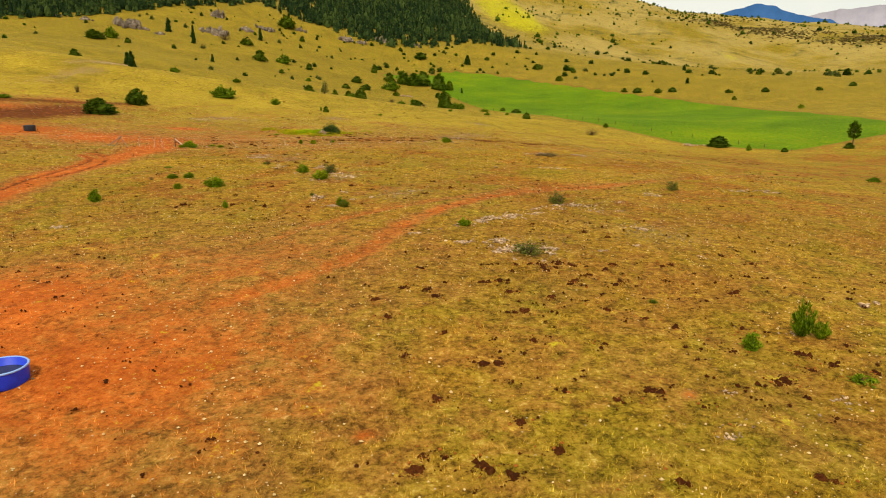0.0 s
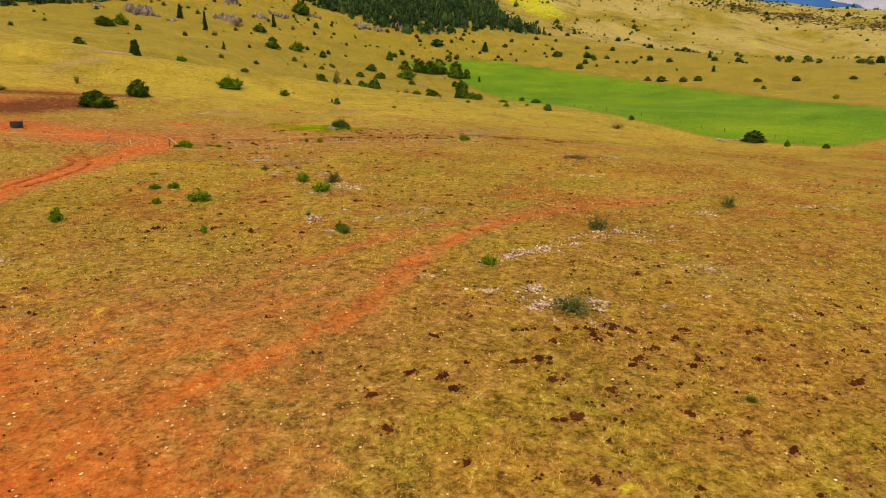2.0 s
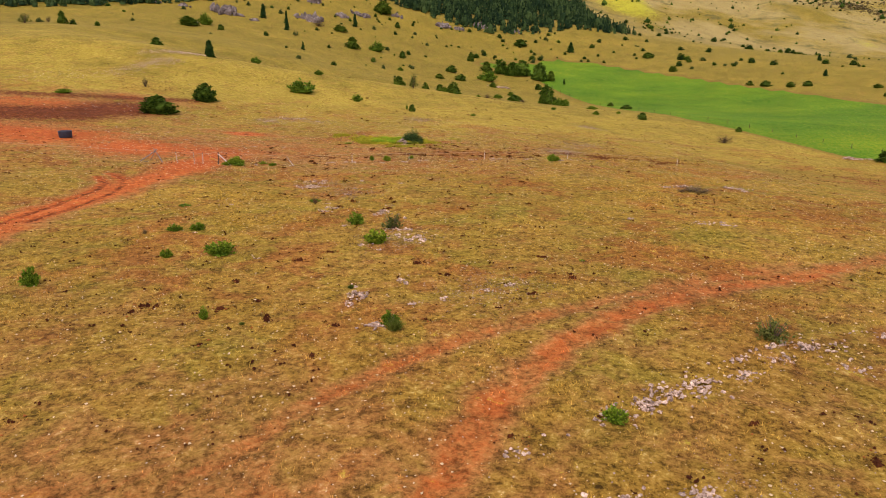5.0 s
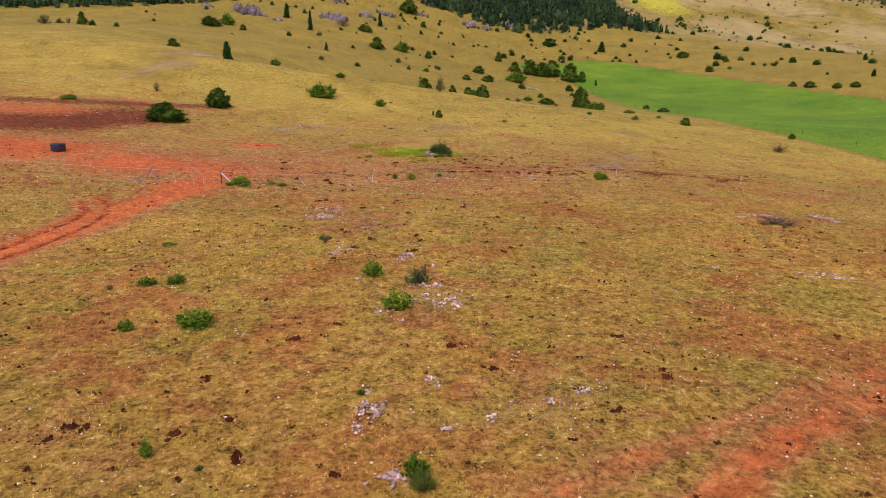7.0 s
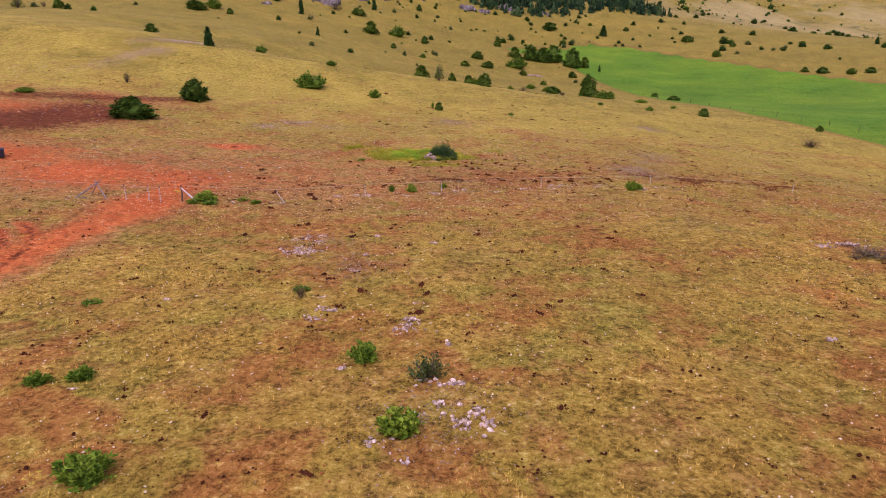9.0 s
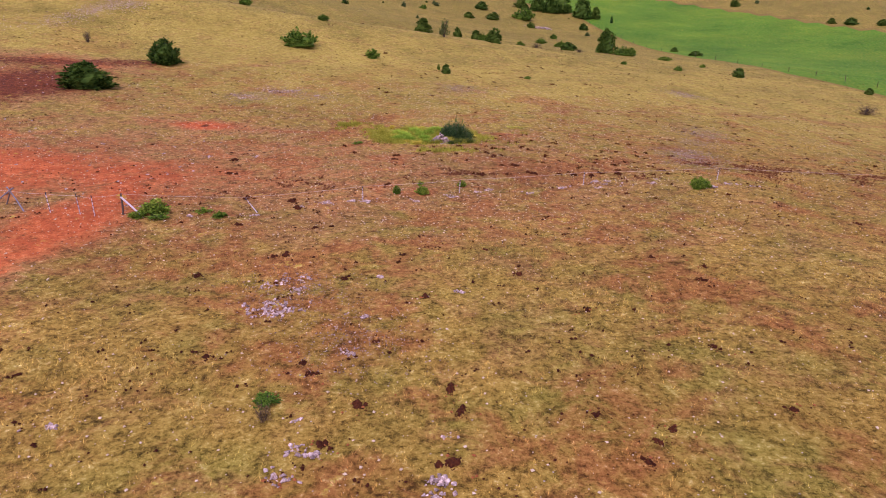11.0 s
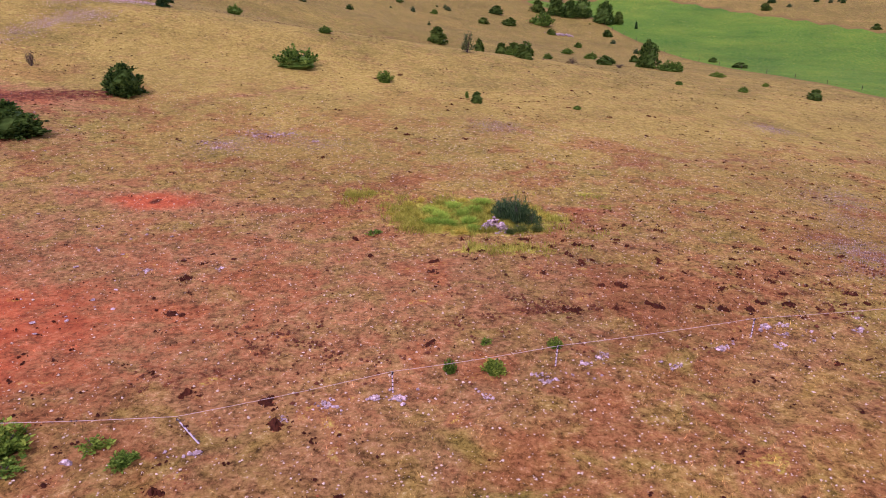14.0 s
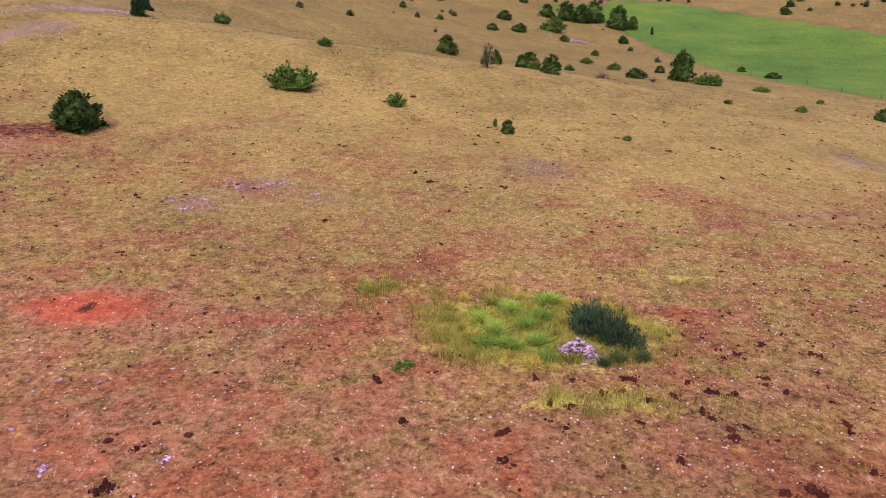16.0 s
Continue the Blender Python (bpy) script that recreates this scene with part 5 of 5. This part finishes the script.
rng = np.random.default_rng(17)
UNIT_TREES, UNIT_BUSHES = [far_conifer(rng) for _ in range(6)] + [far_broadleaf(rng) for _ in range(2)], [far_bush(rng) for _ in range(6)]
n = 25000
px, py = rng.uniform(-330, 140, n), rng.uniform(245, 725, n)
keep = within(px, py, FOREST) & (rng.uniform(0, 1, n) > 0.12)
deep = line_distance(px, py, FOREST)
keep &= (deep < 190) & ((px > -180) | (py < 420)) & ((px < -75) | (rng.uniform(-0.25, 1.1, n) + 0.9 * lattice(px, py, 26, 71) < 0.5 + deep / 13))
px, py = px[keep], py[keep]
size = rng.uniform(4, 10, len(px)) * (0.7 + 0.3 * np.clip(deep[keep] / 25, 0, 1))
merged_plants("forest", UNIT_TREES, px, py, size * 0.66, size, LEAF["forest"], "dense dark conifer forest on the hillside", "forest")

BUSH_MESHES = [mesh_of("far_bush", *joined([clump_cloud(rng, 44, 7, 0.42, -0.02, 0.9, 0.05, 0.13, 0.045), core(rng, 0.38, 0.8, -0.05, 8, 5)]), LEAF[leaf]) for leaf in ("bushy", "grey", "bushy", "bushy", "grey", "juniper")]


def hillside_bush(x, y, wide, tall, k):
    ob = new("hillside_bush", BUSH_MESHES[k % 6])
    ob.matrix_world = pose(x, y, height(x, y) - 0.1, 0, 0, k * 61.8 % 360) @ Matrix.Diagonal((wide, wide, tall, 1))
    tagged(ob, "small dark bush dotted on the far dry hillside", "bush", "bushes on the far hillside")


n = 8500
px, py = rng.uniform(20, 900, n), rng.uniform(290, 1000, n)
keep = (px > (py - 470) * 0.1 + 20) & (px < py * 0.98 + 40) & ~within(px, py, FOREST) & (cover_of(px, py)[:, 1] < 0.2)
keep &= lattice(px, py, 60, 41) + 0.7 * lattice(px, py, 22, 42) + rng.uniform(-0.8, 0.8, n) + np.clip((py - 750) / 500, -0.3, 0.3) > 0.2
px, py = px[keep], py[keep]
order = np.argsort(np.hypot(px, py))
px, py = px[order], py[order]
size = rng.uniform(1.2, 3.6, len(px)) * (1 + rng.uniform(0, 1, len(px)) ** 8)
for k in range(150):
    hillside_bush(px[k], py[k], size[k] * 1.15, size[k] * 0.75, k)
far = size[150:] * np.where(rng.uniform(0, 1, len(px) - 150) < 0.45, 0.55, 1.0)
merged_plants("far_scrub", UNIT_BUSHES, px[150:], py[150:], far * 1.15, far * 0.85, LEAF["bushy"], "dark scrub scattered over the far hillside", "scrub")
n = 2600
along = rng.uniform(0, 1, n)
px, py = 415 + 130 * along + rng.normal(0, 17, n), 735 - 160 * along ** 1.2 + rng.normal(0, 24, n)
keep = lattice(px, py, 20, 73) + rng.uniform(-0.7, 0.7, n) > -0.2
px, py, far = px[keep], py[keep], rng.uniform(0.8, 2.6, int(keep.sum()))
merged_plants("heath", UNIT_BUSHES, px, py, far * 1.5, far * 0.5, LEAF["dry"], "brown-green heath below the far crest", "heath")
n = 280
px, py = rng.uniform(-140, 70, n), rng.uniform(205, 430, n)
keep = ~within(px, py, FOREST) & (cover_of(px, py)[:, 1] < 0.2) & (rng.uniform(0, 1, n) < np.clip((py - 200) / 200, 0.1, 1) ** 1.3)
for k, (x, y) in enumerate(zip(px[keep], py[keep])):
    w = rng.uniform(0.7, 2.4)
    hillside_bush(x, y, w * 1.1, w * rng.uniform(0.5, 1.1), k)


def ridge(name, crest, base, deep, mat, label):
    """A far mountain: a crest line with flanks towards and away from the valley."""
    crest = [Vector(p) for p in crest]
    fine = []
    for a, b in zip(crest, crest[1:]):
        for k in range(8):
            p = a.lerp(b, k / 8)
            p.z += 9 * float(lattice(p.x, p.y, 60, 51)) + 4 * float(lattice(p.x, p.y, 22, 52))
            fine.append(p)
    fine.append(crest[-1])
    verts, faces, rows = [], [], 7
    for p in fine:
        away = Vector((p.x, p.y, 0)).normalized()
        for k in range(rows):
            s = abs(k - 3) / 3
            z = base + (p.z - base) * (1 - s) ** 1.1 + (15 * float(lattice(p.x + 300 * k, p.y, 90, 53)) if 0 < s < 1 else 0)
            verts.append(p + away * deep * (k - 3) / 3 + Vector((0, 0, z - p.z)))
    for n in range(len(fine) - 1):
        for k in range(rows - 1):
            a = n * rows + k
            faces.append((a, a + 1, a + rows + 1, a + rows))
    tagged(new(name, mesh_of(name, np.array([v[:] for v in verts]), np.array(faces), mat, True)), label, "mountain", kind="structure")


ridge("backdrop_mountain", [(1900, 3730, 250), (2110, 3605, 345), (2180, 3564, 376), (2251, 3520, 391), (2290, 3496, 390), (2340, 3460, 378), (2416, 3409, 347), (2520, 3335, 310), (2620, 3260, 270)], -150, 260, MOUNTAIN, "distant forested mountain on the horizon, tinted blue with painted haze")
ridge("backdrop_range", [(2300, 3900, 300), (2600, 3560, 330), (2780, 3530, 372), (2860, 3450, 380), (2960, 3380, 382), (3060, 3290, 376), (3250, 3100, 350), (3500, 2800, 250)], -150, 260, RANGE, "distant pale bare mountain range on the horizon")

# ---- fences ----
def rod(a, b, thick, mat, name, parent, label="", sides=6, bend=0.0):
    a, b = Vector(a), Vector(b)
    mid = a.lerp(b, 0.5) + Vector((bend, bend * 0.5, 0))
    return part(name, mesh_of(name, *tube([a, mid, b], [thick, thick * 0.95, thick * 0.85], sides), mat, True), parent, label)


def tape_post(x, y, lean_x, lean_y, tall, label):
    """A slim white post with red-brown bands and an insulator at the top."""
    ob = thing("fence_post", x, y, label, "fence post", "posts of the tape fence", 0.02)
    top = Vector((lean_x, lean_y, tall))
    shaft = rod((0, 0, -0.15), top, 0.028, WHITE, "shaft", ob)
    for k in range(5):
        s = 0.15 + 0.19 * k
        rod(top * (s - 0.035), top * (s + 0.035), 0.03, BARK, "band", shaft, "dark band")
    rod(top + Vector((0, 0, -0.06)), top + Vector((0.03, -0.05, 0.03)), 0.03, BLACK, "insulator", ob, "black insulator")


tape_post(-25.7, 61.2, -0.12, 0.1, 1.15, "slim white fence post with dark bands")
tape_post(-23.9, 61.0, -0.05, 0.0, 1.2, "slim white fence post with dark bands")
tape_post(-23.0, 60.8, 0.02, 0.0, 1.2, "slim white fence post with dark bands")
tape_post(-14.2, 62.3, -0.75, 0.15, 0.85, "leaning white fence post with dark tip")
tape_post(-8.6, 65.4, 0.0, 0.0, 0.85, "slim white fence post with dark bands")
tape_post(-2.6, 67.6, 0.05, 0.0, 0.85, "slim white fence post with dark bands")
tape_post(6.0, 70.4, 0.0, 0.0, 0.85, "slim white fence post with dark bands")
tape_post(16.0, 72.6, 0.05, 0.0, 0.85, "slim white fence post with dark bands")
tape_post(30.0, 75.0, 0.05, 0.0, 0.85, "slim white fence post with dark bands")

gate_post = thing("gate_post", -21.6, 61.2, "weathered grey wooden gate post with leaning brace", "fence post", "", 0.02)
rod((0, 0, -0.2), (0.08, 0.0, 1.25), 0.06, BARK, "post", gate_post, "upright dark brown post", 8, 0.02)
rod((0.06, -0.02, 1.05), (1.35, -0.45, -0.02), 0.055, WHITE, "brace", gate_post, "pale leaning brace", 8, 0.02)
barrier = thing("log_barrier", -28.3, 61.4, "grey barrier of crossed logs beside the gate", "barrier", "", 0.02)
rod((-1.3, -0.4, -0.05), (0.6, 0.1, 1.25), 0.045, WOOD, "log", barrier, bend=0.03)
rod((1.1, -0.2, -0.05), (0.2, 0.15, 1.3), 0.04, WOOD, "log", barrier, bend=0.03)
rod((-0.6, 0.9, -0.05), (0.45, 0.1, 1.2), 0.04, WOOD, "log", barrier)
rod((-1.6, 0.2, 0.0), (-0.2, -0.5, 0.12), 0.04, WOOD, "log", barrier)


def tape(points, sag):
    pts = []
    for (ax, ay, ah), (bx, by, bh) in zip(points, points[1:]):
        za, zb = height(ax, ay) + ah, height(bx, by) + bh
        for k in range(10):
            s = k / 10
            pts.append((ax + (bx - ax) * s, ay + (by - ay) * s, za + (zb - za) * s - sag * 4 * s * (1 - s)))
    ob = new("fence_tape", mesh_of("fence_tape", *tube(pts, [0.008] * len(pts), 5), ROPE, True))
    tagged(ob, "pale electric fence tape strung between slim posts", "fence")


tape([(-21.55, 61.2, 1.2), (-14.95, 62.45, 0.85), (-8.6, 65.4, 0.86), (-2.55, 67.6, 0.86), (6.0, 70.4, 0.86), (16.05, 72.6, 0.86), (30.05, 75.0, 0.86)], 0.05)


tape([(-52, 62.5, 0.9), (-40, 61.6, 0.9), (-28.0, 61.4, 1.1), (-25.8, 61.3, 1.05), (-23.9, 61.0, 1.1), (-23.0, 60.8, 1.1), (-21.55, 61.2, 1.2)], 0.04)


def meadow_post(x, y, k):
    ob = thing("meadow_fence_post", x, y, "thin dark brown wooden post along the green meadow", "fence post", "posts along the meadow", 0.05)
    rod((0, 0, -0.1), (0.08 * math.sin(k * 2.1), 0.05 * math.cos(k * 1.3), 1.0 + 0.2 * math.sin(k)), 0.06, BARK, "shaft", ob)


for k in range(24):
    s = k / 23
    spot = Vector((48, 285, 0)).lerp(Vector((62.5, 170, 0)), min(1, s * 2)) if s < 0.5 else Vector((62.5, 170, 0)).lerp(Vector((92, 99.5, 0)), s * 2 - 1)
    meadow_post(spot.x - 1.2 + 3 * math.sin(s * 3.14), spot.y, k)

# ---- water tubs ----
def ring_wall(outer, inner, low, high, floor, count=40):
    """A round open tub with wall thickness and floor, turned from one outline."""
    outline = [(0, low), (outer * 0.94, low), (outer * 0.97, low + 0.05), (outer, high - 0.06), (outer, high), (inner, high), (inner * 0.97, floor), (0, floor)]
    verts, faces = [], []
    for k in range(count):
        a = 2 * math.pi * k / count
        verts += [(r * math.cos(a), r * math.sin(a), z) for r, z in outline]
    m = len(outline)
    for k in range(count):
        for j in range(m - 1):
            a, b = k * m + j, (k + 1) % count * m + j
            faces.append((a, b, b + 1, a + 1))
    return np.array(verts), np.array(faces)


def tub(name, x, y, radius, tall, wall, rim, label, level):
    ob = thing(name, x, y, label, "water tub", "", 0.02)
    side = part("wall", mesh_of("wall", *ring_wall(radius, radius - 0.05, 0, tall, 0.06), wall, True), ob)
    lip = [(radius + 0.035 * math.cos(a), tall - 0.01 + 0.035 * math.sin(a)) for a in np.linspace(0, 2 * math.pi, 9)[:-1]]
    verts = [(r * math.cos(b), r * math.sin(b), z) for b in np.linspace(0, 2 * math.pi, 41)[:-1] for r, z in lip]
    faces = [(k * 8 + j, (k + 1) % 40 * 8 + j, (k + 1) % 40 * 8 + (j + 1) % 8, k * 8 + (j + 1) % 8) for k in range(40) for j in range(8)]
    part("rim", mesh_of("rim", np.array(verts), np.array(faces), rim, True), side, "rolled rim")
    disc = [(0, 0, level)] + [((radius - 0.06) * math.cos(a), (radius - 0.06) * math.sin(a), level) for a in np.linspace(0, 2 * math.pi, 41)[:-1]]
    part("water", mesh_of("water", np.array(disc), np.array([(0, k + 1, (k + 1) % 40 + 1) for k in range(40)]), WATER), ob, "dark still water")


tub("blue_water_tub", -11.62, -5.35, 0.72, 0.55, BLUE, RIM, "round bright blue plastic water tub on red earth", 0.3)
tub("black_water_tub", -42.5, 72.0, 0.72, 0.75, BLACK, BLACK, "round black rubber water tub on red earth", 0.5)
for k in range(9):
    a = k * 0.7
    stone_x, stone_y = -11.62 + 0.84 * math.cos(a), -5.35 + 0.84 * math.sin(a)
    ob = new("loose_stone", STONE_MESHES[k])
    ob.matrix_world = pose(stone_x, stone_y, height(stone_x, stone_y) + 0.02, 10 * k, 0, 40 * k) @ Matrix.Diagonal((0.13, 0.13, 0.12, 1))
    tagged(ob, "small pale stone at the foot of the tub", "stone", "stones round the blue tub")
